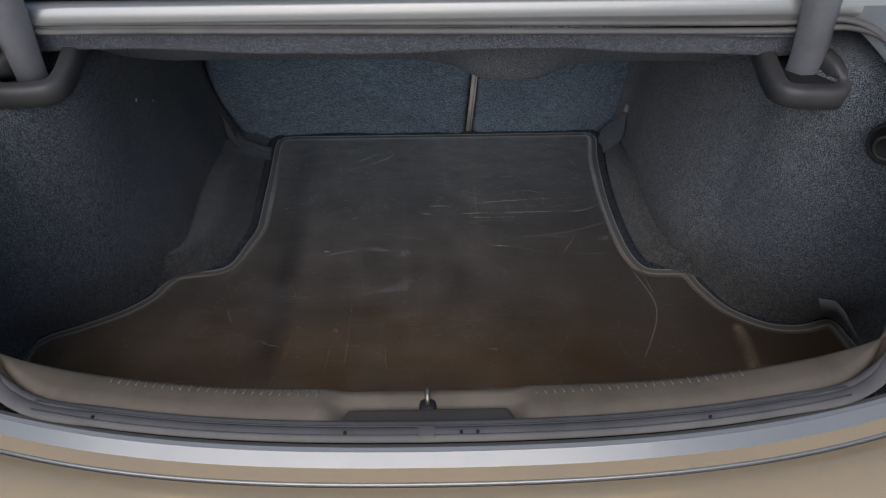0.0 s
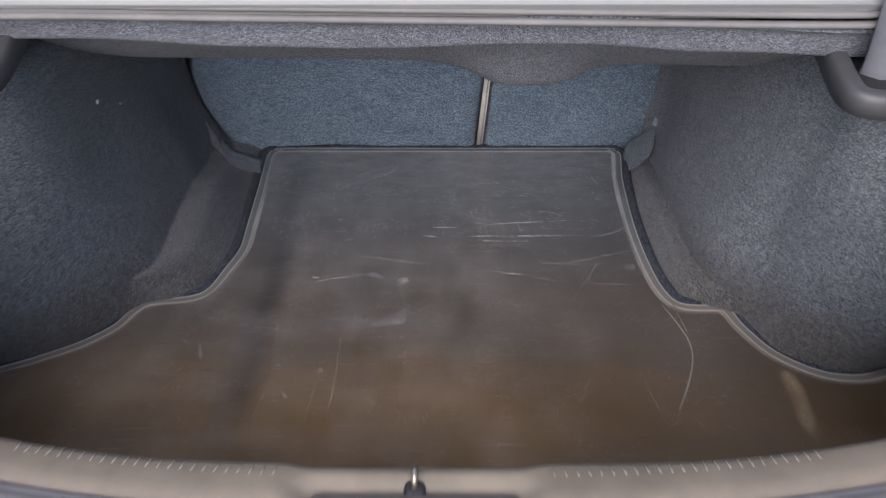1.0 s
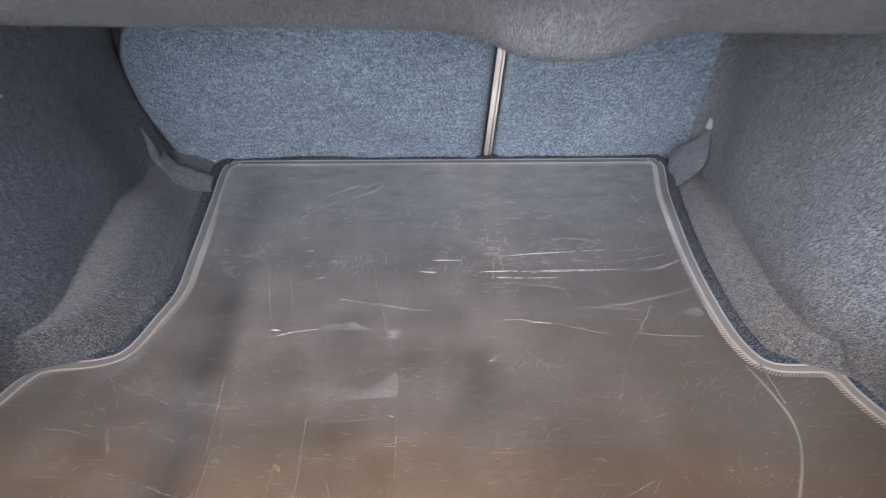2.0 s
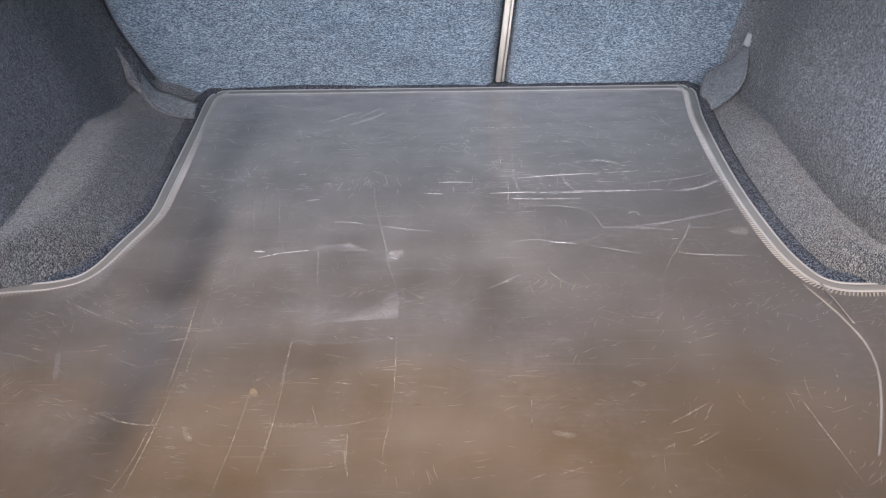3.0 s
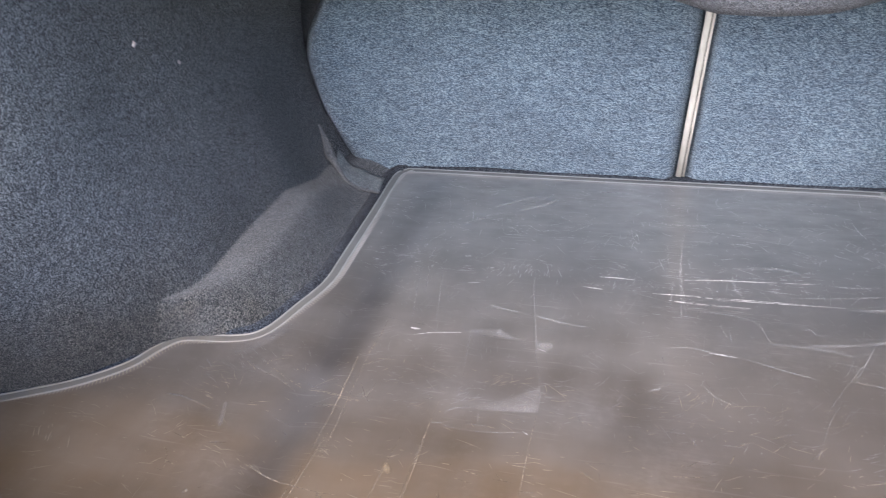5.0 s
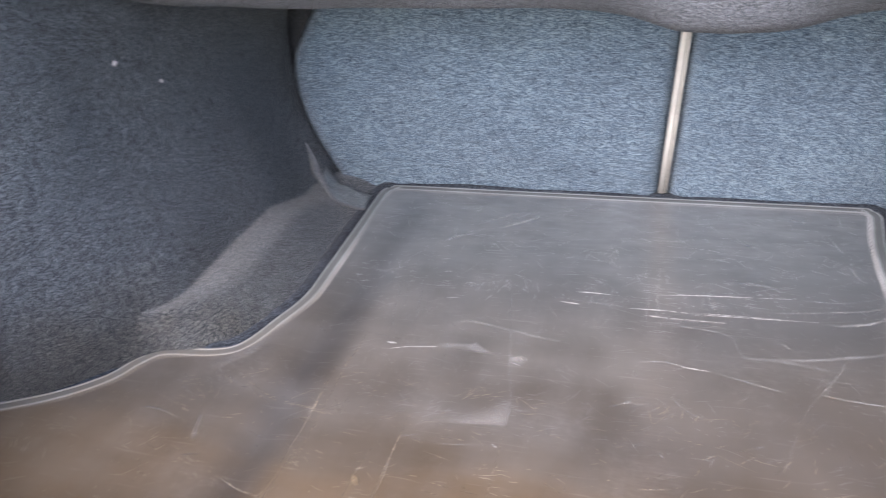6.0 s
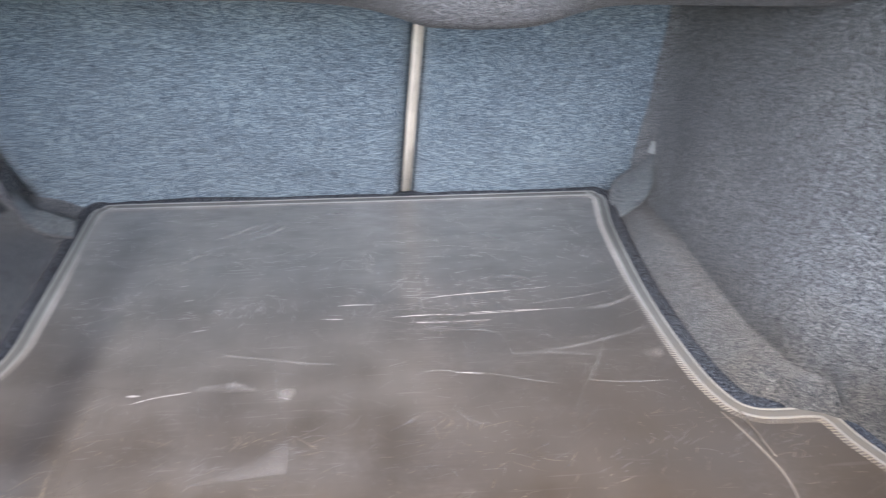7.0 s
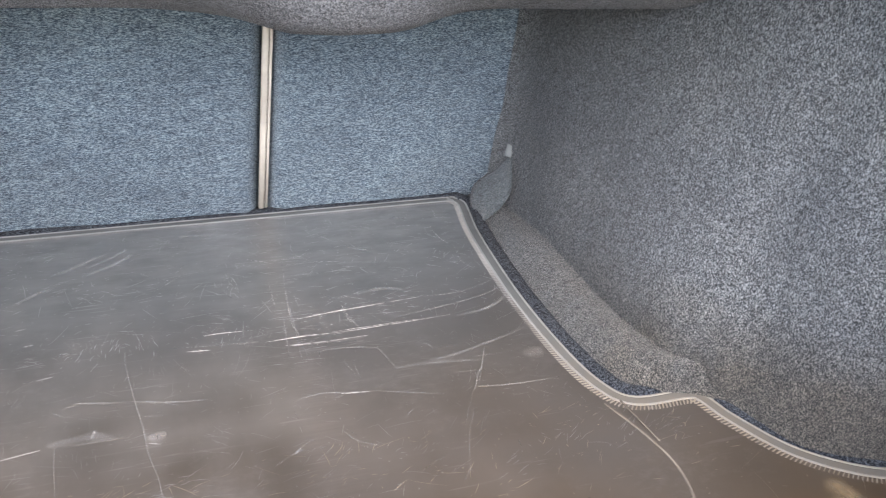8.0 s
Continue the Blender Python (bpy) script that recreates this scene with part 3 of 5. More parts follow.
scuff([(0.175, -0.367), (0.183, -0.398), (0.189, -0.417)], 0.0011, M_HAIR)
scuff([(0.225, -0.383), (0.234, -0.379), (0.239, -0.391)], 0.003, M_HAIR)
scuff([(0.236, -0.415), (0.295, -0.417), (0.337, -0.418)], 0.003, M_HAZE)
scuff([(0.145, -0.444), (0.17, -0.437), (0.19, -0.424)], 0.003, M_HAZE)
scuff([(0.29, -0.424), (0.274, -0.45), (0.261, -0.475)], 0.0016, M_HAIR)
scuff([(0.282, -0.434), (0.286, -0.45)], 0.0013, M_HAIR)
scuff([(0.341, -0.429), (0.354, -0.424), (0.367, -0.427)], 0.024, M_SMEAR, "scuff_patch")
scuff([(0.13, -0.38), (0.141, -0.419)], 0.0012, M_HAIR)
scuff([(0.142, -0.387), (0.144, -0.425)], 0.0012, M_HAIR)
scuff([(0.241, -0.438), (0.321, -0.446)], 0.0012, M_HAIR)
scuff([(-0.425, -0.553), (-0.41, -0.562), (-0.394, -0.571)], 0.0016, M_HAIR)
scuff([(-0.385, -0.563), (-0.359, -0.576), (-0.337, -0.585)], 0.0018, M_TAN)
scuff([(-0.382, -0.573), (-0.363, -0.582), (-0.345, -0.591)], 0.0015, M_TAN)
scuff([(-0.388, -0.574), (-0.381, -0.574)], 0.004, M_TAN)
scuff([(-0.46, -0.561), (-0.424, -0.578)], 0.0012, M_HAIR)
scuff([(-0.474, -0.563), (-0.456, -0.579)], 0.003, M_HAIR)
scuff([(-0.341, -0.573), (-0.311, -0.586)], 0.0012, M_HAIR)
scuff([(-0.325, -0.58), (-0.287, -0.57)], 0.0011, M_HAIR)
scuff([(-0.49, -0.63), (-0.469, -0.63), (-0.448, -0.635)], 0.006, M_SMEAR)
scuff([(-0.449, -0.634), (-0.425, -0.644)], 0.002, M_TAN)
scuff([(-0.411, -0.627), (-0.403, -0.652), (-0.397, -0.669)], 0.008, M_SMEAR, "scuff_patch")
scuff([(-0.35, -0.637), (-0.322, -0.646)], 0.0015, M_HAIR)
scuff([(-0.329, -0.656), (-0.321, -0.66)], 0.002, M_HAIR)
scuff([(-0.385, -0.622), (-0.373, -0.628)], 0.0016, M_TAN)
scuff([(-0.345, -0.71), (-0.326, -0.716), (-0.296, -0.726), (-0.262, -0.731), (-0.232, -0.731)], 0.002, M_TAN)
scuff([(-0.34, -0.709), (-0.323, -0.716)], 0.0014, M_TAN)
scuff([(-0.45, -0.709), (-0.437, -0.71), (-0.425, -0.735), (-0.436, -0.735)], 0.0011, M_TAN)
scuff([(-0.431, -0.723), (-0.415, -0.728)], 0.0014, M_TAN)
scuff([(-0.388, -0.76), (-0.383, -0.755)], 0.007, M_DUST, "scuff_patch")
scuff([(-0.29, -0.508), (-0.284, -0.618), (-0.283, -0.698)], 0.0018, M_TAN)
scuff([(-0.283, -0.698), (-0.288, -0.765), (-0.298, -0.802)], 0.0019, M_TAN)
scuff([(-0.279, -0.491), (-0.274, -0.592), (-0.269, -0.684)], 0.0011, M_TAN)
scuff([(-0.283, -0.601), (-0.289, -0.564)], 0.0014, M_TAN)
scuff([(-0.311, -0.616), (-0.295, -0.611), (-0.277, -0.617)], 0.002, M_TAN)
scuff([(-0.297, -0.617), (-0.29, -0.61)], 0.0014, M_TAN)
scuff([(-0.4, -0.78), (-0.399, -0.796)], 0.0016, M_TAN)
scuff([(-0.289, -0.79), (-0.29, -0.802)], 0.0014, M_TAN)
scuff([(-0.451, -0.683), (-0.425, -0.691)], 0.0012, M_TAN)
scuff([(-0.427, -0.688), (-0.427, -0.682)], 0.002, M_DUST)
scuff([(-0.399, -0.692), (-0.376, -0.687)], 0.005, M_SMEAR)
scuff([(-0.196, -0.642), (-0.2, -0.69), (-0.203, -0.738), (-0.208, -0.789), (-0.209, -0.801)], 0.0016, M_TAN)
scuff([(-0.172, -0.616), (-0.17, -0.675), (-0.171, -0.725), (-0.175, -0.771), (-0.176, -0.801)], 0.0014, M_TAN)
scuff([(-0.171, -0.583), (-0.172, -0.643), (-0.173, -0.699), (-0.173, -0.752)], 0.0012, M_TAN)
scuff([(-0.169, -0.652), (-0.171, -0.739), (-0.173, -0.771)], 0.0022, M_STREAK)
scuff([(-0.186, -0.733), (-0.157, -0.731), (-0.132, -0.729)], 0.0015, M_TAN)
scuff([(-0.131, -0.729), (-0.134, -0.72), (-0.139, -0.709)], 0.0015, M_TAN)
scuff([(-0.157, -0.733), (-0.11, -0.731), (-0.084, -0.725), (-0.067, -0.718)], 0.0014, M_TAN)
scuff([(-0.205, -0.735), (-0.185, -0.733)], 0.0011, M_TAN)
scuff([(-0.174, -0.618), (-0.164, -0.616), (-0.151, -0.611)], 0.0013, M_HAIR)
scuff([(-0.164, -0.618), (-0.129, -0.621), (-0.1, -0.618), (-0.069, -0.612)], 0.0016, M_HAIR)
scuff([(-0.072, -0.611), (-0.066, -0.615)], 0.003, M_SPOT)
scuff([(-0.138, -0.611), (-0.108, -0.611)], 0.0012, M_HAIR)
scuff([(-0.124, -0.59), (-0.121, -0.611)], 0.0012, M_HAIR)
scuff([(-0.12, -0.592), (-0.119, -0.606)], 0.0012, M_HAIR)
scuff([(-0.159, -0.6), (-0.152, -0.59), (-0.139, -0.589)], 0.0016, M_HAIR)
scuff([(-0.193, -0.581), (-0.174, -0.581)], 0.0015, M_HAIR)
scuff([(-0.186, -0.573), (-0.177, -0.582)], 0.0012, M_HAIR)
scuff([(-0.269, -0.568), (-0.254, -0.592), (-0.247, -0.599)], 0.0014, M_TAN)
scuff([(-0.252, -0.564), (-0.253, -0.596)], 0.0013, M_TAN)
scuff([(-0.267, -0.589), (-0.247, -0.574)], 0.0013, M_TAN)
scuff([(-0.271, -0.592), (-0.246, -0.59)], 0.0012, M_TAN)
scuff([(-0.157, -0.78), (-0.129, -0.779), (-0.102, -0.775)], 0.0015, M_TAN)
scuff([(-0.148, -0.671), (-0.132, -0.671)], 0.0014, M_TAN)
scuff([(-0.123, -0.675), (-0.098, -0.68)], 0.0013, M_TAN)
scuff([(-0.089, -0.681), (-0.069, -0.682)], 0.0014, M_TAN)
scuff([(-0.088, -0.673), (-0.081, -0.682)], 0.0013, M_TAN)
scuff([(-0.063, -0.691), (-0.046, -0.69)], 0.0014, M_TAN)
scuff([(-0.055, -0.703), (-0.044, -0.702)], 0.0013, M_TAN)
scuff([(-0.044, -0.706), (-0.029, -0.706)], 0.0014, M_TAN)
scuff([(-0.127, -0.687), (-0.108, -0.691)], 0.0012, M_TAN)
scuff([(-0.112, -0.743), (-0.095, -0.74)], 0.004, M_DUST)
scuff([(-0.115, -0.749), (-0.098, -0.746)], 0.004, M_DUST)
scuff([(-0.104, -0.752), (-0.1, -0.77), (-0.1, -0.78)], 0.004, M_DUST)
scuff([(-0.108, -0.775), (-0.098, -0.776), (-0.096, -0.788), (-0.093, -0.789)], 0.0016, M_TAN)
scuff([(-0.022, -0.571), (-0.018, -0.579), (-0.012, -0.594)], 0.0014, M_HAIR)
scuff([(-0.009, -0.655), (0.001, -0.66), (0.01, -0.666)], 0.0018, M_TAN)
scuff([(-0.007, -0.643), (0.008, -0.641), (0.024, -0.639)], 0.0016, M_TAN)
scuff([(0.01, -0.653), (0.012, -0.662)], 0.0024, M_HAIR)
scuff([(0.037, -0.673), (0.058, -0.671)], 0.0016, M_TAN)
scuff([(0.057, -0.521), (0.066, -0.518)], 0.005, M_HAIR)
scuff([(0.032, -0.536), (0.055, -0.522), (0.082, -0.502)], 0.0013, M_HAIR)
scuff([(0.064, -0.52), (0.092, -0.517)], 0.0012, M_HAIR)
scuff([(0.11, -0.502), (0.122, -0.52), (0.141, -0.531)], 0.0018, M_HAIR)
scuff([(0.112, -0.496), (0.122, -0.513)], 0.0012, M_HAIR)
scuff([(0.069, -0.59), (0.085, -0.573)], 0.0014, M_HAIR)
scuff([(0.072, -0.584), (0.094, -0.583)], 0.0013, M_HAIR)
scuff([(0.091, -0.63), (0.105, -0.617)], 0.0014, M_TAN)
scuff([(0.1, -0.626), (0.111, -0.622), (0.121, -0.615)], 0.0015, M_TAN)
scuff([(0.133, -0.616), (0.137, -0.604)], 0.002, M_TAN)
scuff([(0.078, -0.644), (0.112, -0.638)], 0.0015, M_TAN)
scuff([(0.139, -0.592), (0.154, -0.583)], 0.002, M_TAN)
scuff([(0.171, -0.575), (0.184, -0.569)], 0.006, M_DUST)
scuff([(0.173, -0.593), (0.192, -0.575)], 0.0015, M_TAN)
scuff([(0.097, -0.589), (0.102, -0.599)], 0.0016, M_HAIR)
scuff([(0.17, -0.679), (0.183, -0.682)], 0.01, M_DUST, "scuff_patch")
scuff([(0.158, -0.701), (0.172, -0.694)], 0.0015, M_TAN)
scuff([(0.086, -0.742), (0.095, -0.745), (0.109, -0.744)], 0.008, M_DUST, "scuff_patch")
scuff([(0.085, -0.74), (0.101, -0.744)], 0.003, M_DUST)
scuff([(0.067, -0.767), (0.076, -0.763)], 0.0016, M_TAN)
scuff([(0.06, -0.793), (0.077, -0.786)], 0.0016, M_TAN)
scuff([(0.084, -0.789), (0.112, -0.779)], 0.0018, M_TAN)
scuff([(0.097, -0.776), (0.121, -0.77)], 0.0013, M_TAN)
scuff([(0.09, -0.794), (0.11, -0.786)], 0.0013, M_TAN)
scuff([(0.07, -0.682), (0.07, -0.711), (0.066, -0.744)], 0.0012, M_TAN)
scuff([(0.064, -0.694), (0.07, -0.696)], 0.002, M_TAN)
scuff([(0.106, -0.702), (0.118, -0.698)], 0.0014, M_TAN)
scuff([(0.181, -0.762), (0.196, -0.754)], 0.0017, M_TAN)
scuff([(0.209, -0.758), (0.223, -0.75), (0.237, -0.742)], 0.002, M_TAN)
scuff([(0.215, -0.751), (0.231, -0.74)], 0.0015, M_TAN)
scuff([(0.159, -0.734), (0.183, -0.725)], 0.0015, M_TAN)
scuff([(0.189, -0.735), (0.217, -0.719), (0.235, -0.708)], 0.002, M_TAN)
scuff([(0.312, -0.647), (0.324, -0.656)], 0.003, M_SMEAR)
scuff([(0.264, -0.689), (0.268, -0.698), (0.27, -0.709)], 0.0018, M_TAN)
scuff([(0.285, -0.707), (0.294, -0.697)], 0.0015, M_TAN)
scuff([(0.321, -0.685), (0.333, -0.749), (0.342, -0.798)], 0.0014, M_TAN)
scuff([(0.372, -0.664), (0.37, -0.679)], 0.0024, M_TAN)
scuff([(0.204, -0.601), (0.22, -0.582)], 0.0013, M_HAIR)
scuff([(0.278, -0.558), (0.278, -0.571)], 0.0013, M_HAIR)
scuff([(0.253, -0.5), (0.234, -0.536), (0.221, -0.574)], 0.0013, M_HAIR)
scuff([(0.188, -0.686), (0.209, -0.68)], 0.0016, M_TAN)
scuff([(0.199, -0.674), (0.212, -0.682)], 0.0016, M_TAN)
scuff([(-0.254, -0.73), (-0.241, -0.75)], 0.007, M_DUST, "scuff_patch")
scuff([(-0.101, -0.735), (-0.099, -0.777)], 0.005, M_DUST)
scuff([(0.083, -0.741), (0.097, -0.742)], 0.006, M_DUST)
scuff([(-0.469, -0.767), (-0.466, -0.764)], 0.006, M_DUST)
scuff([(-0.375, -0.751), (-0.372, -0.749)], 0.005, M_DUST)
scuff([(-0.074, -0.793), (-0.07, -0.797)], 0.004, M_DUST)
scuff([(0.461, -0.753), (0.466, -0.772)], 0.003, M_DUST)
scuff([(0.461, -0.776), (0.472, -0.77)], 0.003, M_TAN)
scuff([(0.421, -0.792), (0.454, -0.815)], 0.0016, M_TAN)
scuff([(0.507, -0.744), (0.514, -0.741)], 0.004, M_DUST)
scuff([(-0.178, -0.729), (-0.129, -0.727)], 0.0016, M_TAN)
scuff([(-0.138, -0.705), (-0.129, -0.732)], 0.0016, M_TAN)
scuff([(-0.276, -0.652), (-0.281, -0.75), (-0.29, -0.825)], 0.0018, M_TAN)
scuff([(-0.201, -0.682), (-0.192, -0.696)], 0.008, M_STREAK, "scuff_patch")
# two broad tan strips, one over the other, along the right side
scuff([(0.555, -0.685), (0.559, -0.727), (0.557, -0.835)], 0.034, M_STREAK, "scuff_patch")
scuff([(0.56, -0.697), (0.561, -0.738), (0.557, -0.815)], 0.022, M_STREAK, "scuff_patch")
# pale rubs and slanting hairs over the back half
scuff([(-0.046, -0.042), (-0.022, -0.041), (0.004, -0.044)], 0.007, M_HAZE, "scuff_patch")
scuff([(-0.207, -0.118), (-0.174, -0.095), (-0.136, -0.065)], 0.008, M_HAZE, "scuff_patch")
scuff([(-0.166, -0.106), (-0.139, -0.087), (-0.109, -0.058)], 0.007, M_HAZE, "scuff_patch")
scuff([(0.053, -0.132), (0.074, -0.144)], 0.002, M_HAIR)
scuff([(-0.097, -0.133), (-0.072, -0.155), (-0.046, -0.168)], 0.0013, M_HAIR)
scuff([(-0.08, -0.19), (-0.058, -0.168), (-0.036, -0.145)], 0.0012, M_HAIR)
scuff([(0.15, -0.277), (0.152, -0.299), (0.157, -0.318)], 0.0013, M_HAIR)
scuff([(0.303, -0.395), (0.284, -0.435), (0.266, -0.474)], 0.0016, M_HAIR)
scuff([(0.261, -0.471), (0.243, -0.505), (0.229, -0.532)], 0.0014, M_HAIR)
scuff([(0.204, -0.316), (0.275, -0.305), (0.344, -0.289), (0.367, -0.274)], 0.0022, M_HAIR)
scuff([(0.282, -0.33), (0.322, -0.326), (0.355, -0.31), (0.377, -0.291)], 0.007, M_HAZE, "scuff_patch")
scuff([(0.221, -0.411), (0.257, -0.408), (0.313, -0.392), (0.372, -0.372)], 0.007, M_HAZE, "scuff_patch")
scuff([(0.18, -0.415), (0.227, -0.415), (0.293, -0.426)], 0.007, M_HAZE, "scuff_patch")
scuff([(0.276, -0.471), (0.316, -0.475), (0.355, -0.476)], 0.002, M_HAIR)
scuff([(-0.156, -0.39), (-0.093, -0.404), (-0.024, -0.42)], 0.0018, M_HAIR)
scuff([(-0.155, -0.391), (-0.126, -0.398), (-0.112, -0.401)], 0.004, M_HAIR)
scuff([(-0.175, -0.452), (-0.135, -0.447), (-0.105, -0.457)], 0.014, M_HAZE, "scuff_patch")
scuff([(-0.083, -0.459), (-0.062, -0.475)], 0.011, M_HAZE, "scuff_patch")
scuff([(-0.179, -0.305), (-0.168, -0.301), (-0.151, -0.31)], 0.003, M_HAIR)
scuff([(0.091, -0.159), (0.138, -0.156), (0.184, -0.167)], 0.0013, M_HAIR)
scuff([(0.091, -0.186), (0.149, -0.187), (0.199, -0.177)], 0.0012, M_HAIR)
scuff([(0.125, -0.235), (0.151, -0.256), (0.193, -0.24)], 0.0012, M_HAIR)
scuff([(0.078, -0.259), (0.075, -0.315), (0.072, -0.372)], 0.0012, M_HAIR)
scuff([(0.091, -0.363), (0.131, -0.362), (0.171, -0.367)], 0.0013, M_HAIR)
scuff([(0.183, -0.249), (0.215, -0.245), (0.243, -0.257)], 0.008, M_HAZE, "scuff_patch")
scuff([(0.274, -0.037), (0.298, -0.054)], 0.007, M_HAZE, "scuff_patch")
scuff([(0.025, -0.171), (0.012, -0.209), (0.024, -0.233)], 0.0015, M_HAIR)
scuff([(0.185, -0.123), (0.223, -0.142)], 0.007, M_HAZE, "scuff_patch")
scuff([(-0.243, -0.183), (-0.215, -0.156), (-0.196, -0.149)], 0.008, M_HAZE, "scuff_patch")
scuff([(0.177, -0.497), (0.191, -0.482)], 0.0013, M_HAIR)
scuff([(0.057, -0.518), (0.072, -0.509), (0.081, -0.507)], 0.0016, M_HAIR)
scuff([(0.106, -0.496), (0.123, -0.526), (0.132, -0.537)], 0.0012, M_HAIR)
scuff([(0.188, -0.566), (0.201, -0.561)], 0.005, M_HAIR)
# the stitching's reflection, painted as a curved row of short ticks near the load edge
for i, (x, y) in enumerate(spline([(0.198, -0.869), (0.232, -0.859), (0.257, -0.849), (0.282, -0.836), (0.303, -0.821), (0.328, -0.803)], 2)):
    scuff([(x - 0.002, y + 0.006), (x + 0.002, y - 0.006)], 0.0016, M_TAN)
# a wiped wedge that ends on a straight line
rows = []
for k in range(13):
    u = k / 12
    x, low, high = -0.150 + 0.087 * u, -0.590 + 0.008 * u, -0.584 + 0.050 * u ** 1.4
    rows.append([(x + 0.002 * math.sin(40 * y), y, mat_z(x, y) + 0.0017) for y in (low + (high - low) * v for v in (0, 0.12, 0.35, 0.6, 0.8, 1))])
wedge = sheet(rows)
uv = wedge.loops.layers.uv.new("span")
wedge.verts.index_update()
for f in wedge.faces:
    for c in f.loops:
        a, b = divmod(c.vert.index, 6)
        c[uv].uv = (0.04 + 0.055 * a, (0.15, 0.5, 0.55, 0.7, 0.85, 1.0)[b])
part("scuff_patch", wedge, M_SMEAR, trunk_mat, "pale wiped smear", False)
# a raised crease running out of the notch
for line, r in (([(0.412, -0.530, 0.002), (0.416, -0.560, 0.002), (0.421, -0.597, 0.0012)], 0.0012),
                ([(0.394, -0.529, 0.0), (0.411, -0.583, 0.001), (0.419, -0.632, 0.0012), (0.408, -0.684, 0.0012), (0.374, -0.758, 0.0006), (0.350, -0.797, -0.002)], 0.0016)):
    part("crease", sweep([tuple(p) for p in spline(line, 8)], disc(r, 8, 1.0, 0.6)), M_CREASE, trunk_mat, "paler worn crease")

# hair-fine scratches everywhere, too many to count
rnd = random.Random(4)


def strokes(name, material, count, low, high, label):
    """Loose single scratches and small bundles of parallel ones, in one mesh."""
    verts, faces = [], []

    def stroke(x, y, a, size, w):
        base = len(verts)
        bend, lift = rnd.gauss(0, 0.03), rnd.uniform(0.0013, 0.0017)
        for k in range(5):
            d = size * (k / 4 - 0.5)
            cx = x + math.cos(a + bend * k) * d + rnd.gauss(0, w * 0.4)
            cy = y + math.sin(a + bend * k) * d + rnd.gauss(0, w * 0.4)
            ww = w * (0.2, 0.8, 1, 0.7, 0.15)[k] * rnd.uniform(0.5, 1)
            for sgn in (-1, 1):
                verts.append((cx - math.sin(a) * ww * sgn, cy + math.cos(a) * ww * sgn, mat_z(cx, cy) + lift))
        faces.extend((base + 2 * k, base + 2 * k + 1, base + 2 * k + 3, base + 2 * k + 2) for k in range(4))

    def spot():
        y = rnd.uniform(low, high)
        half = 0.37 if y > -0.5 else 0.37 + 0.3 * min(1.0, (-0.5 - y) / 0.2)
        return rnd.uniform(-half, half), y

    def lean(x, y):
        """Marks run across near the opening, slantwise on the right."""
        if rnd.random() < (0.6 if y > -0.5 else 0.25):
            return rnd.uniform(0, 3.1)
        return rnd.gauss(0.45 if x > 0.06 and y < -0.5 else 0.0, 0.40)

    for i in range(count):
        x, y = spot()
        stroke(x, y, lean(x, y), min(0.06, rnd.expovariate(1 / 0.010)) + 0.003, rnd.uniform(0.0002, 0.00045))
    for i in range(count // 14):
        x, y = spot()
        a = lean(x, y)
        for k in range(rnd.randint(3, 9)):
            stroke(x + rnd.gauss(0, 0.012), y + rnd.gauss(0, 0.009), a + rnd.gauss(0, 0.12), rnd.uniform(0.003, 0.018), rnd.uniform(0.0003, 0.0006))
    if high > -0.1:
        for k in range(70):
            t = rnd.random()
            stroke(0.090 - 0.004 * t + rnd.gauss(0, 0.014), -0.05 - 0.33 * t, rnd.gauss(0, 0.06), rnd.uniform(0.006, 0.030), rnd.uniform(0.0002, 0.0005))
    for i in range(count // 2):
        x, y = spot()
        stroke(x, y, rnd.uniform(0, 3.1), rnd.uniform(0.0010, 0.0030), rnd.uniform(0.0004, 0.0009))
    if low < -0.9:
        for x0, y0, x1, y1, size in ((-0.262, -0.742, -0.242, -0.800, 0.018), (-0.118, -0.742, -0.100, -0.765, 0.022), (-0.271, -0.655, -0.273, -0.690, 0.012), (-0.20, -0.69, -0.17, -0.73, 0.020), (-0.33, -0.585, -0.25, -0.60, 0.016)):
            for k in range(26):
                t = rnd.random()
                stroke(x0 + (x1 - x0) * t + rnd.gauss(0, 0.006), y0 + (y1 - y0) * t, rnd.gauss(0.0, 0.12), 0.7 * size * rnd.uniform(0.2, 1.1), rnd.uniform(0.00015, 0.0004))
    me = bpy.data.meshes.new(name)
    me.from_pydata(verts, [], faces)
    me.materials.append(material)
    ob = new(name, me)
    ob.parent = trunk_mat
    tagged(ob, label, kind="stuff")


strokes("scratching", M_FINE, 560, -0.32, -0.02, "hair-fine pale scratches")
strokes("scratching", M_DULL, 700, -0.60, -0.26, "hair-fine dull grey scratches")
strokes("scratching", M_FINE_TAN, 700, -1.05, -0.52, "hair-fine tan scratches")
# duller halo by the notch
scuff([(-0.452, -0.545), (-0.425, -0.525), (-0.395, -0.47)], 0.024, M_HAZE, "scuff_patch")

# ---- side linings ----
NOTE = "dark blue-grey carpeted boot side lining moulded over the wheel arch"


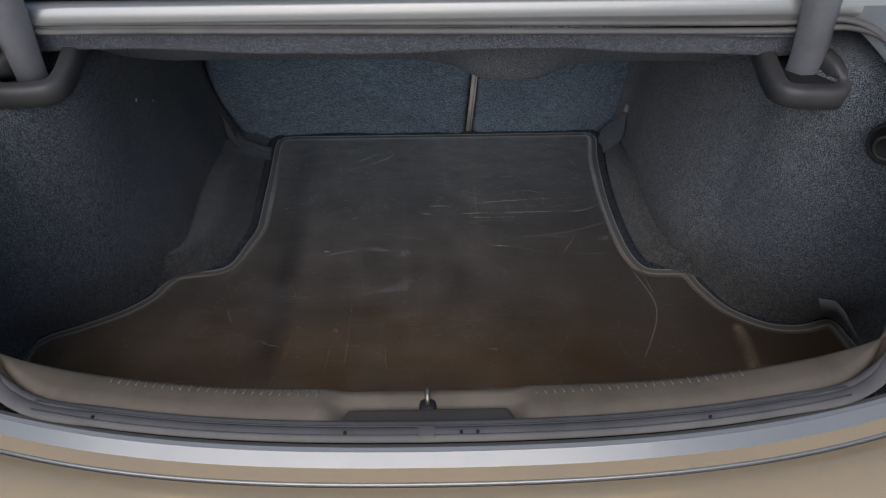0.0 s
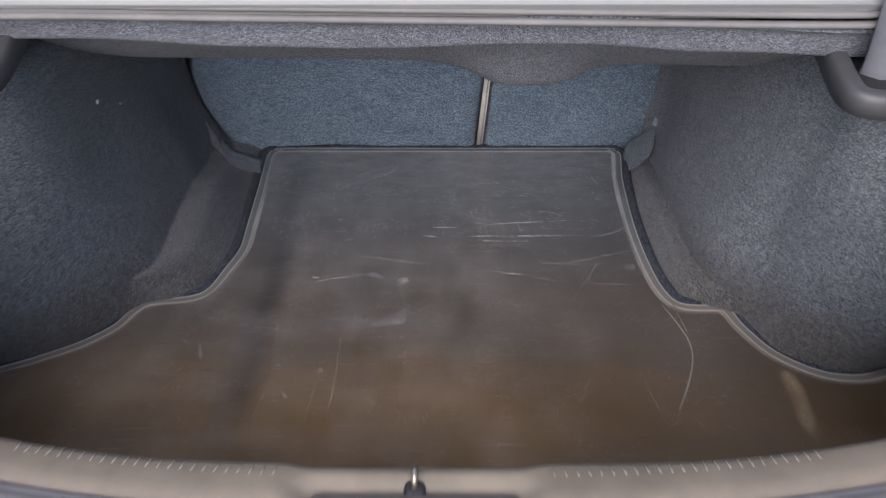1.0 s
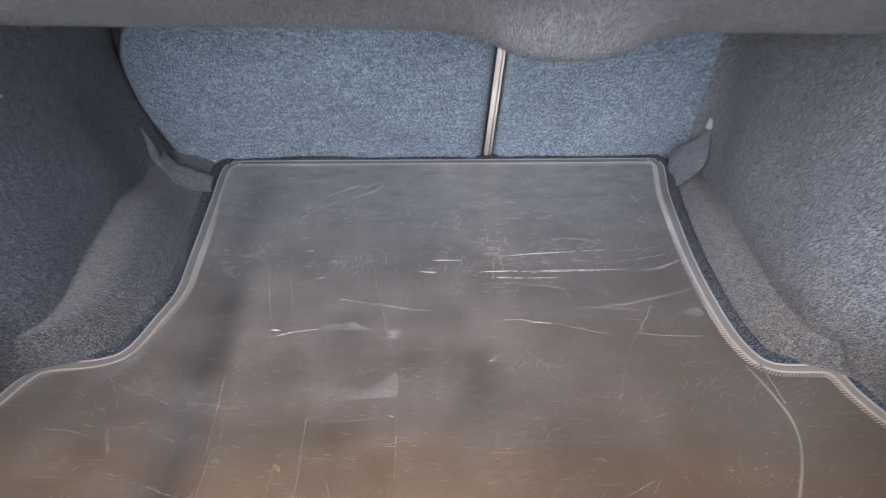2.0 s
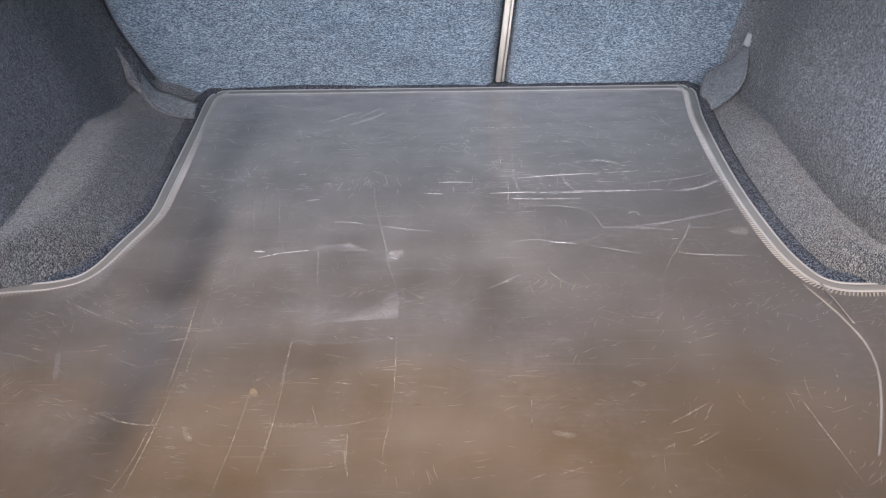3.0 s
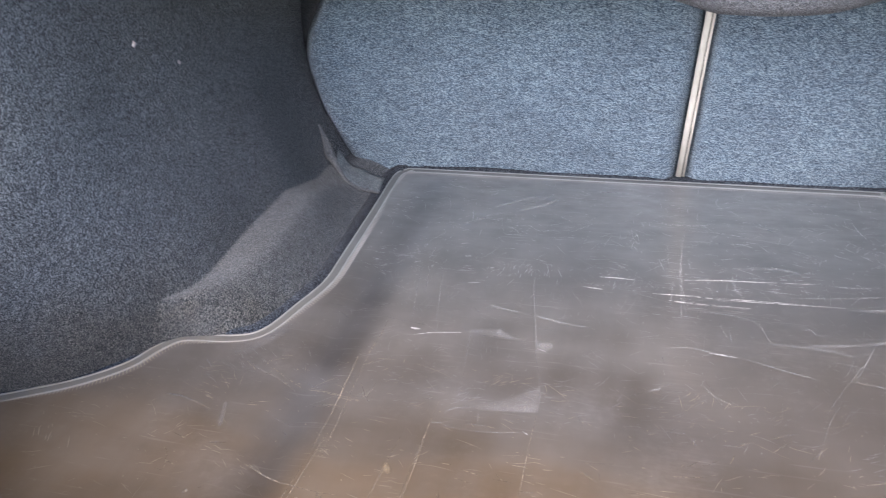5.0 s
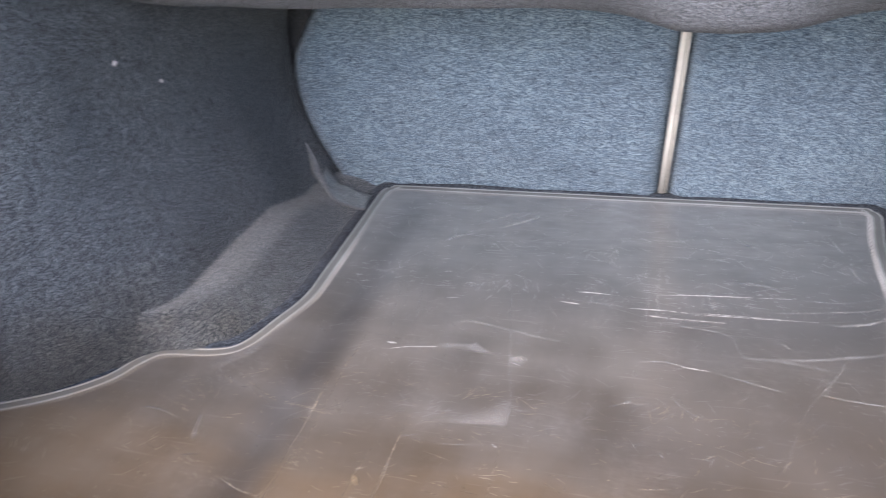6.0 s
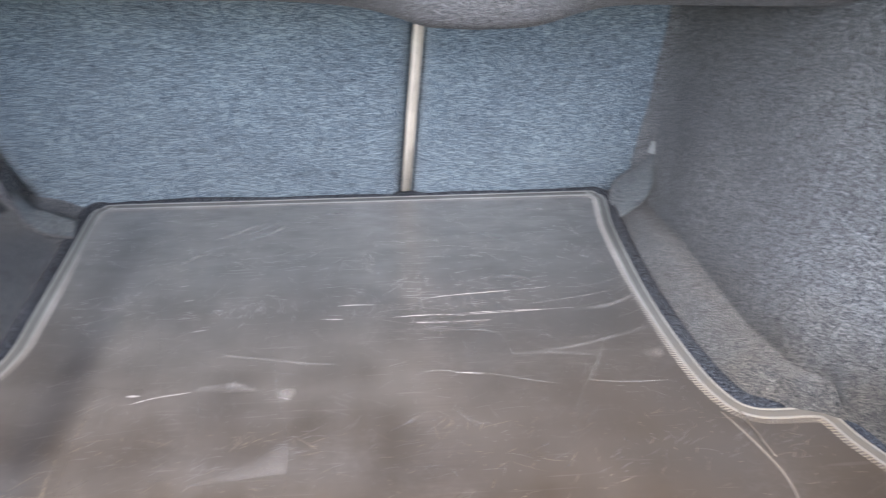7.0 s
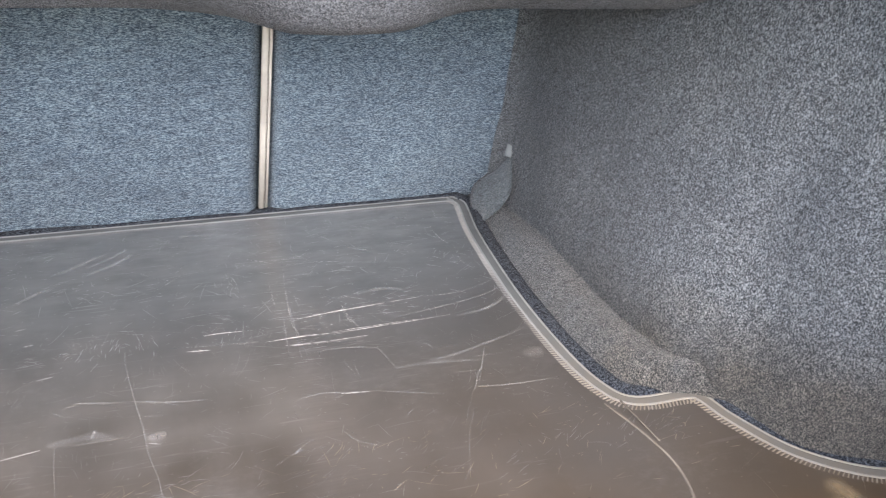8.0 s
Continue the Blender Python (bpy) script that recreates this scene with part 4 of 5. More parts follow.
def side_lining(name, cols, ledge_rise, swell, seed):
    """Columns of (foot, crease, middle, top) points in plan, lofted along the side."""
    flat = spline([sum(c, ()) for c in cols], 8)
    rows = []
    for c in flat:
        foot, crease, mid, head = c[0:2], c[2:4], c[4:6], c[6:8]
        reach = crease - foot
        foot = foot + reach * min(0.5, 0.021 / max(np.hypot(*reach), 1e-6))
        col = []
        for u in (0, 0.10, 0.18, 0.26, 0.34, 0.42, 0.48, 0.6, 0.8, 0.93, 0.985):
            p = foot + (crease - foot) * u
            wide = min(1.0, np.hypot(*(crease - foot)) / 0.05) * min(1.0, max(0.3, (-0.02 - p[1]) / 0.2))
            col.append((p[0], p[1], -0.004 + ledge_rise * wide * (1 - (1 - min(1.0, (u - 0.04) / 0.54)) ** 1.6 if u > 0.04 else 0.0)))
        z0 = col[-1][2]
        for u in (0.004, 0.02, *np.linspace(0.05, 1, 22)):
            a, b = (1 - u) ** 2, u * u
            ctrl = 2 * mid - 0.5 * (crease + head)
            p = a * crease + 2 * u * (1 - u) * ctrl + b * head
            if u < 0.36:
                # the lining swells out a little over the crease
                front = float(np.interp(crease[1], (-0.66, -0.56, -0.40, -0.10), (0.0, 1.0, 0.75, 0.2)))
                p = p - reach / max(np.hypot(*reach), 1e-6) * swell * front * math.sin(math.pi * (u / 0.36) ** 0.75)
            col.append((p[0], p[1], z0 + (0.478 - z0) * u))
        out = 1 if head[0] > 0 else -1
        for dx, dz in ((0.004, 0.010), (0.012, 0.020), (0.025, 0.035), (0.045, 0.052), (0.075, 0.070), (0.14, 0.085)) if seed < 5 else ((0.004, 0.010), (0.012, 0.017), (0.03, 0.020), (0.07, 0.022), (0.13, 0.035), (0.20, 0.06)):
            col.append((head[0] + out * dx, head[1], 0.478 + dz))
        rows.append([(x + wobble((x, y, z), 7, 0.006, seed), y + wobble((x, y, z), 9, 0.004, seed + 5), z) for x, y, z in col])
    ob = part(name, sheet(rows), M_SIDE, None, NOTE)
    return tagged(ob, category="wall", kind="structure")


wall_right = side_lining("wall_right", [
    ((0.40, 0.03), (0.452, 0.03), (0.458, -0.030), (0.455, -0.085)),
    ((0.40, -0.01), (0.462, -0.01), (0.470, -0.050), (0.470, -0.105)),
    ((0.40, -0.08), (0.468, -0.08), (0.478, -0.10), (0.483, -0.15)),
    ((0.385, -0.20), (0.460, -0.20), (0.482, -0.20), (0.494, -0.24)),
    ((0.382, -0.36), (0.458, -0.38), (0.486, -0.38), (0.508, -0.40)),
    ((0.395, -0.47), (0.475, -0.49), (0.503, -0.505), (0.510, -0.54)),
    ((0.430, -0.520), (0.505, -0.532), (0.528, -0.565), (0.514, -0.625)),
    ((0.512, -0.545), (0.524, -0.570), (0.541, -0.615), (0.527, -0.680)),
    ((0.550, -0.635), (0.560, -0.640), (0.570, -0.672), (0.561, -0.728)),
    ((0.612, -0.680), (0.618, -0.682), (0.626, -0.728), (0.608, -0.768)),
    ((0.670, -0.688), (0.676, -0.690), (0.690, -0.78), (0.655, -0.82)),
    ((0.728, -0.676), (0.738, -0.676), (0.745, -0.85), (0.66, -0.90)),
    ((0.750, -0.76), (0.760, -0.76), (0.752, -0.93), (0.64, -0.97)),
    ((0.742, -1.06), (0.755, -1.06), (0.73, -1.07), (0.62, -1.06)),
], 0.042, 0.013, 1.0)
wall_left = side_lining("wall_left", [
    ((-0.41, 0.03), (-0.51, 0.035), (-0.565, 0.02), (-0.44, -0.06)),
    ((-0.41, -0.06), (-0.535, -0.04), (-0.568, -0.06), (-0.50, -0.12)),
    ((-0.395, -0.20), (-0.522, -0.20), (-0.562, -0.20), (-0.545, -0.24)),
    ((-0.390, -0.36), (-0.518, -0.37), (-0.558, -0.36), (-0.545, -0.40)),
    ((-0.405, -0.45), (-0.516, -0.48), (-0.552, -0.48), (-0.54, -0.52)),
    ((-0.450, -0.505), (-0.538, -0.523), (-0.550, -0.56), (-0.535, -0.60)),
    ((-0.530, -0.515), (-0.556, -0.553), (-0.560, -0.62), (-0.535, -0.66)),
    ((-0.570, -0.583), (-0.577, -0.586), (-0.582, -0.66), (-0.575, -0.715)),
    ((-0.612, -0.623), (-0.619, -0.627), (-0.628, -0.71), (-0.635, -0.75)),
    ((-0.672, -0.658), (-0.680, -0.662), (-0.695, -0.77), (-0.67, -0.82)),
    ((-0.738, -0.695), (-0.748, -0.700), (-0.745, -0.86), (-0.66, -0.92)),
    ((-0.752, -0.78), (-0.763, -0.80), (-0.75, -0.95), (-0.64, -0.98)),
    ((-0.742, -1.06), (-0.755, -1.06), (-0.73, -1.07), (-0.62, -1.06)),
], 0.066, 0.004, 9.0)

# ---- rear seat backs ----
LEAN = 0.20


def seat_panel(left, right, z1=0.50):
    """One carpeted back, between two edges given as x for each height."""
    rows = []
    for i in range(41):
        u = i / 40
        row = []
        for j in range(31):
            z = -0.03 + (z1 + 0.03) * j / 30
            xa, xb = left(z), right(z)
            x = xa + (xb - xa) * u
            y = 0.022 - LEAN * max(z, 0) + wobble((x, 0, z), 6, 0.006, 3)
            y += 0.020 * max(0, 1 - (x - xa) / 0.022) ** 2 + 0.012 * max(0, 1 - (xb - x) / 0.012) ** 2
            row.append((x, y, z))
        rows.append(row)
    return sheet(rows)


def outer_edge(z):
    return float(np.interp(z, [0.0, 0.03, 0.07, 0.12, 0.17, 0.21, 0.25, 0.30, 0.34, 0.5], [-0.50, -0.515, -0.53, -0.545, -0.55, -0.55, -0.538, -0.505, -0.475, -0.40]))


def split(z):
    return 0.079 + 0.066 * z


rail = [(split(z), 0.014 - LEAN * z, z) for z in (0.014, 0.13, 0.25, 0.37, 0.49)]
wide_back = holder("seat_back", "wide section of the split rear seat back in blue-grey carpet", "car seat", "split seat backs", (-0.22, 0.02, 0.0))
narrow_back = holder("seat_back", "narrow section of the split rear seat back in blue-grey carpet", "car seat", "split seat backs", (0.35, 0.02, 0.0))
for back, left, right, shift, strip in ((wide_back, outer_edge, lambda z: split(z) - 0.006, 0.0, rounded(0.0095, 0.010, 0.003)), (narrow_back, lambda z: split(z) + 0.011, lambda z: 0.62, 0.0076, rounded(0.004, 0.009, 0.0018))):
    for ob in (thick(part("backrest", seat_panel(left, right), M_SEAT, back), 0.008),
               part("edge_strip", sweep([(x + shift, y + (0.001 if shift else 0.0), z) for x, y, z in rail], strip, False, (0, -1, 0)), M_STRIP, back, "cream plastic edge strip")):
        ob.location = -Vector(back.location)

# ---- parcel shelf lining overhead ----
LOW = [(-0.80, 0.43), (-0.588, 0.450), (-0.574, 0.446), (-0.560, 0.422), (-0.540, 0.411), (-0.49, 0.407), (-0.36, 0.406), (-0.215, 0.403), (-0.10, 0.400), (0.0, 0.397), (0.04, 0.395), (0.06, 0.391),
       (0.085, 0.384), (0.13, 0.381), (0.18, 0.383), (0.22, 0.387), (0.27, 0.3915), (0.36, 0.391), (0.505, 0.391), (0.528, 0.424), (0.56, 0.430), (0.80, 0.43)]
rows = []
for x in np.linspace(-0.76, 0.535, 131):
    zl = float(np.interp(x, [a for a, _ in LOW], [b for _, b in LOW]))
    b = math.exp(-((x - 0.130) / 0.090) ** 4)
    yl = -0.365 - 0.045 * b
    dent = 0.022 * math.exp(-((x + 0.11) / 0.075) ** 4)
    lip = 0.535 + 0.004 * math.sin(9 * x) - 0.014 * x
    prof = [(-0.668, lip + 0.045), (-0.655, lip + 0.035), (-0.645, lip + 0.008), (-0.635, lip), (-0.60, lip - 0.004), (-0.52, (lip + zl) / 2 + 0.012 + dent), (yl - 0.06, zl + 0.022 + 0.6 * dent),
            (yl - 0.02, zl + 0.005), (yl, zl), (yl + 0.02, zl + 0.010), (yl + 0.035, zl + 0.04), (yl + 0.05, zl + 0.09), (-0.2, 0.50), (0.06, 0.50)]
    rows.append([(x, y + wobble((x, y, z), 12, 0.003), z + wobble((x, y, z), 8, 0.005, 7)) for y, z in spline(prof, 3)])
shelf = thick(part("ceiling", sheet(rows), M_SHELF, None, "mid-grey carpet lining under the parcel shelf"), 0.005)
tagged(shelf, category="ceiling", kind="structure")

# ---- car body round the opening ----
car_body = holder("car_body", "champagne metallic car body round the open boot", "car")


def sill_y(x):
    return 0.09 * x * x + 0.25 * abs(x) ** 3


def along(off, z, x1=0.60, n=60):
    return [(x, off + sill_y(x), z) for x in np.linspace(-x1, x1, n)]


def strips(lines):
    return sheet([list(r) for r in zip(*lines)])


# opening rim: sill, sides and the front edge of the boot aperture
thick(part("rear_flange", strips([along(-1.184, 0.3235, 0.8), along(-1.1900, 0.3258, 0.8), along(-1.1945, 0.3240, 0.8)]), M_PAINT, car_body, "", False), 0.001)
thick(part("rear_flange", strips([along(-1.1945, 0.3238, 0.8), along(-1.2085, 0.3142, 0.8)]), M_PAINT, car_body, "", False), 0.001)
thick(part("flange_lip", strips([along(-1.2085, 0.3140, 0.8), along(-1.2248, 0.3117, 0.8)]), M_BUMPER, car_body, "", False), 0.001)
thick(part("flange_lip", strips([along(-1.2248, 0.3115, 0.8), along(-1.2264, 0.3110, 0.8), along(-1.2275, 0.3095, 0.8), along(-1.228, 0.285, 0.8)]), M_PAINT, car_body), 0.001)
thick(part("bumper", strips([along(-1.230, 0.270, 0.86), along(-1.2305, 0.308, 0.86), along(-1.2325, 0.3105, 0.86), along(-1.26, 0.3085, 0.86), along(-1.30, 0.300, 0.86), along(-1.345, 0.276, 0.86),
                             along(-1.365, 0.22, 0.86), along(-1.37, 0.0, 0.86), along(-1.34, -0.25, 0.86)]), M_BUMPER, car_body, "beige painted rear bumper"), 0.003)
part("deck_panel", strips([[(x, y, z) for x in np.linspace(-0.66, 0.66, 40)] for y, z in ((-0.664, 0.580), (-0.672, 0.594), (-0.6765, 0.600), (-0.6768, 0.6025), (-0.6742, 0.6200), (-0.6695, 0.6240), (-0.657, 0.6250), (-0.653, 0.622), (-0.652, 0.61))]), M_PAINT, car_body)
part("rear_window", block(-0.70, -0.648, 0.619, 0.70, -0.10, 0.645, 0.004), M_BLACK, car_body, "dark rear window glass")
for s in (-1, 1):
    c0 = -0.02 if s < 0 else 0.0
    edge = spline([(0.57 * s + c0, -0.60, 0.622), (0.605 * s + c0, -0.705, 0.605), (0.625 * s + c0, -0.80, 0.568), (0.622 * s + c0, -0.92, 0.505), (0.600 * s, -1.04, 0.405), (0.55 * s, -1.115, 0.325)], 6)
    outer = spline([(0.86 * s, -0.40, 0.56), (0.86 * s, -0.60, 0.55), (0.86 * s, -0.85, 0.50), (0.86 * s, -1.0, 0.42), (0.84 * s, -1.08, 0.34), (0.80 * s, -1.13, 0.30)], 6)
    mid = [0.55 * np.array(a) + 0.45 * np.array(b) + np.array((0, 0, 0.035)) for a, b in zip(edge, outer)]
    low = [(0.87 * s, b[1], -0.3) for b in outer]
    part("quarter_panel", strips([[(a[0] - 0.006 * s, a[1], a[2] - 0.03) for a in edge], edge, mid, outer, low]), M_PAINT, car_body)
    part("side_wall", block(0.84 * s - 0.02, -0.9, -0.3, 0.84 * s + 0.02, 0.3, 0.56, 0.01), M_PAINT, car_body)
part("bulkhead_lining", block(-0.70, 0.045, -0.05, 0.70, 0.06, 0.55, 0.003), M_FLOOR, car_body, "dark grey carpet behind the seat backs")
# unseen black panels added to stop light leaking into the boot
part("bulkhead", block(-0.84, 0.07, -0.3, 0.84, 0.09, 0.63, 0.004), M_BLACK, car_body)
part("shelf_top", block(-0.84, -0.62, 0.600, 0.84, 0.07, 0.615, 0.004), M_BLACK, car_body)
part("rear_panel", block(-0.66, -1.185, -0.3, 0.66, -1.175, 0.30, 0.003), M_PAINT, car_body)

# rubber seal, round the aperture
SIDE = [(0.545, -1.082, 0.345), (0.578, -1.02, 0.405), (0.606, -0.90, 0.503), (0.618, -0.80, 0.558), (0.608, -0.73, 0.588), (0.570, -0.688, 0.597), (0.50, -0.670, 0.587)]
seal = spline([(x, -1.178 + sill_y(x), 0.333) for x in np.linspace(-0.48, 0.48, 11)] + SIDE + [(x, -0.668, 0.592 - 0.014 * x) for x in np.linspace(0.4, -0.44, 7)] +
              [(-0.04 - x if y > -1.0 else -x, y, z + (0.012 if y > -0.75 else 0)) for x, y, z in reversed(SIDE)], 5, True)
rear = [i for i, p in enumerate(seal) if p[1] < -1.06 and abs(p[0]) < 0.56]
first_up, last_up = max(i for i in rear if i < len(seal) // 2), min([i for i in rear if i > len(seal) // 2] or [len(seal)])
for run, r, squash in ((seal[last_up:] + seal[:first_up + 1], 0.010, 0.6), (seal[first_up:last_up + 1] + (seal[:1] if last_up == len(seal) else []), 0.0065, 0.7)):
    part("weatherstrip", sweep([tuple(p) for p in run], disc(r, 12, 1.0, squash)), M_SEAL, car_body, "grey rubber weatherstrip")
    part("seal_lip", sweep([(p[0], p[1] + 0.011 * min(1.0, max(0.0, (-1.05 - p[1]) / 0.06)), p[2] - 0.0125 * min(1.0, max(0.0, (p[1] + 0.73) / 0.05))) for p in run], disc(0.0068, 10, 1.0, 0.7)), M_SEAL, car_body)

for off, z in ((-1.1708, 0.3386), (-1.1826, 0.3380)):
    part("seal_groove", sweep(along(off, z, 0.47), disc(0.0009, 6)), M_RUBBER, car_body, "dark groove in the weatherstrip")

# ---- sill trim ----
sill_trim = holder("sill_trim", "taupe moulded plastic loading sill trim", "trim")
rows = []
for x in np.linspace(-0.575, 0.575, 129):
    c = max(0.0, min(1.0, (0.125 - abs(x + 0.018)) / 0.035))
    c = c * c * (3 - 2 * c)
    s = sill_y(x)
    z = 0.335
    prof = [(-1.085, -0.01), (-1.095, 0.12), (-1.102, 0.26), (-1.106, z - 0.016), (-1.110 - 0.006 * c, z - 0.004), (-1.116 - 0.008 * c, z - 0.003 * c), (-1.128 - 0.004 * c, z - 0.012 * c),
            (-1.140, z + 0.002 - 0.020 * c), (-1.152, z + 0.001 - 0.016 * c), (-1.164, z - 0.004 - 0.008 * c), (-1.169, z - 0.016)]
    s0 = -0.006 * min(1.0, (abs(x) / 0.25) ** 2)
    tuck = 4.5 * max(0.0, abs(x) - 0.44) ** 2
    rows.append([(x, y + s0 * min(1.0, max(0.0, (y + 1.15) / 0.03)) + s * min(1, 0.35 + 2 * zz) + tuck * max(0.0, min(1.0, (-1.108 - y) / 0.06)), zz) for y, zz in prof])
thick(part("sill_panel", sheet(rows), M_SILL, sill_trim), 0.003)
plate = block(-0.5, -1.165, 0.312, 0.5, -1.139, 0.3295, 0, 1)
for v in plate.verts:
    wide = 0.110 if v.co.y < -1.15 else 0.097
    v.co.x = -0.0175 + math.copysign(wide - (0.006 if v.co.z > 0.32 else 0.0), v.co.x)
bmesh.ops.bevel(plate, geom=list(plate.edges), offset=0.003, segments=2, affect="EDGES", profile=0.5)
part("striker_plate", plate, M_PLATE, sill_trim, "dark grey-brown plastic striker surround")

striker = holder("striker", "zinc lock striker loop standing in a black slot", "latch", at=(-0.018, -1.128, 0.325))
part("slot", block(-0.010, -0.014, -0.010, 0.010, 0.008, 0.006, 0.005), M_BLACK, striker, "black slot")
part("loop", sweep([(0, -0.006, 0), (0, -0.005, 0.014), (0, 0.002, 0.019), (0, 0.010, 0.014), (0, 0.011, 0)], disc(0.0028, 8), False, (1, 0, 0)), M_ZINC, striker)

# stitches along the trim's inner edge
stitch_bm = block(-0.0011, -0.0048, -0.0008, 0.0011, 0.0042, 0.0012, 0.0005, 1)
first = part("stitch", stitch_bm, M_THREAD, sill_trim, "dusty thread stitch")
spots = [-0.392 + 0.0107 * i for i in range(24)] + [0.108 + 0.0107 * i for i in range(24)]
for i, x in enumerate(spots):
    ob = first if i == 0 else new("stitch", first.data)
    if i:
        ob.parent = sill_trim
    ob.location = (x, -1.1225 + sill_y(x), 0.3362)
    ob.rotation_euler = (radians(-3), 0, radians(-18 if x < 0 else 12) + random.uniform(-0.15, 0.15))

# ---- boot lid with its gooseneck hinges ----
trunk_lid = part("trunk_lid", block(-0.66, -0.72, 0.88, 0.66, -0.66, 1.45, 0.02), M_PAINT, car_body, "open boot lid on gooseneck hinges")
for s, x in ((-1, -0.592), (1, 0.540)):
    arm = spline([(x + 0.010 * s, -0.640, 0.462), (x + 0.004 * s, -0.652, 0.485), (x - 0.001 * s, -0.675, 0.53), (x - 0.012 * s, -0.69, 0.62), (x - 0.02 * s, -0.70, 0.75), (x - 0.03 * s, -0.69, 0.90)], 5)
    part("hinge_arm", sweep([tuple(p) for p in arm], rounded(0.052, 0.036, 0.016, 1), False, (0, -1, 0)), M_STEEL, trunk_lid, "grey painted steel hinge arm")

# ---- hinge covers ----
RIM = [(0.500, -0.605, 0.540), (0.494, -0.660, 0.530), (0.494, -0.692, 0.522), (0.497, -0.711, 0.518), (0.508, -0.721, 0.516), (0.530, -0.724, 0.515), (0.560, -0.724, 0.514), (0.574, -0.722, 0.515),
       (0.582, -0.715, 0.521), (0.581, -0.706, 0.530), (0.575, -0.694, 0.538), (0.566, -0.670, 0.545)]
SKIRT = [(0.0150, -0.030), (0.0146, -0.010), (0.0130, -0.004), (0.0095, -0.0008), (0.004, 0.0), (-0.005, 0.0), (-0.0085, -0.0015), (-0.0100, -0.006), (-0.0105, -0.034)]
for s in (-1, 1):
    cover = holder("hinge_cover", "grey plastic hinge cover on the side lining", "cover", "hinge covers", (0.532 if s > 0 else -0.575, -0.70, 0.48))
    base = Vector(cover.location)
    rim = [Vector((x, y, z) if s > 0 else (-x - 0.043, y, z + 0.021)) - base for x, y, z in spline(RIM, 5)]
    part("surround", sweep(rim if s > 0 else rim[::-1], SKIRT), M_GREY, cover)
    # black plate put in for the shade inside the recess
    part("pocket", block(-0.022 if s > 0 else -0.042, -0.014, 0.022, 0.048 if s > 0 else 0.022, 0.08, 0.033 if s > 0 else 0.027, 0.002), M_BLACK, cover, "black plate for the shade under the hinge arm")

# ---- felt, tags and small fittings ----
outer_rim = spline([(-0.523, -0.055, 0.108), (-0.521, -0.057, 0.076), (-0.519, -0.060, 0.052), (-0.507, -0.064, 0.040), (-0.493, -0.070, 0.026), (-0.477, -0.078, 0.011), (-0.455, -0.088, 0.006), (-0.429, -0.096, 0.005), (-0.410, -0.098, 0.005)], 5)
inner_rim = spline([(-0.519, -0.059, 0.106), (-0.504, -0.062, 0.077), (-0.497, -0.066, 0.054), (-0.489, -0.072, 0.045), (-0.481, -0.078, 0.031), (-0.471, -0.086, 0.020), (-0.451, -0.096, 0.014), (-0.426, -0.104, 0.012), (-0.406, -0.104, 0.009)], 5)
flap = holder("felt_flap", "grey felt flap folded beside the seat back", "felt flap")
thick(part("fold", sheet([[tuple(a + (b - a) * k / 4 + np.array((wobble((*a[:2], k), 40, 0.002), -0.003 * math.sin(math.pi * k / 4), 0))) for k in range(5)] for a, b in zip(outer_rim, inner_rim)]), M_FLAP, flap, "rolled pale felt edge"), 0.002)
# the web of felt tucked behind it, down to the mat's corner
web_top = spline([(-0.500, -0.040, 0.056), (-0.478, -0.046, 0.030), (-0.458, -0.050, 0.027), (-0.440, -0.052, 0.018), (-0.416, -0.050, 0.008)], 5)
web_low = spline([(-0.494, -0.068, 0.048), (-0.481, -0.076, 0.026), (-0.462, -0.088, 0.012), (-0.438, -0.098, 0.008), (-0.410, -0.098, 0.006)], 5)
thick(part("web", sheet([[tuple(a + (b - a) * k / 5 + np.array((0, 0, 0.003)) * math.sin(math.pi * k / 5)) for k in range(6)] for a, b in zip(web_top, web_low)]), M_FELT, flap, "smooth grey felt web"), 0.0015)


low_edge = spline([(0.412, -0.094, 0.006), (0.430, -0.086, 0.012), (0.448, -0.082, 0.026), (0.460, -0.080, 0.050), (0.465, -0.062, 0.078), (0.470, -0.044, 0.092)], 5)
high_edge = spline([(0.410, -0.040, 0.006), (0.416, -0.018, 0.014), (0.423, -0.014, 0.032), (0.438, -0.016, 0.047), (0.456, -0.022, 0.062), (0.468, -0.036, 0.088)], 5)
gusset = holder("felt_gusset", "grey-green felt gusset with a small tag in the seat corner", "felt flap")
thick(part("felt", sheet([[tuple(a + (b - a) * k / 6 + np.array((0.002, -0.007, -0.002)) * math.sin(math.pi * k / 6)) for k in range(7)] for a, b in zip(low_edge, high_edge)]), M_FELT, gusset), 0.002)
part("piping", sweep([tuple(p + np.array((0, -0.002, 0))) for p in high_edge], disc(0.0017, 6)), M_FLAP, gusset, "pale felt piping")
tag_bm = block(-0.006, -0.0012, -0.010, 0.006, 0.0012, 0.010, 0.0008, 1)
tag_ob = part("tag", tag_bm, M_TAG, gusset, "pale grey woven tag")
tag_ob.location, tag_ob.rotation_euler = (0.468, -0.040, 0.099), (radians(-8), radians(8), radians(-48))

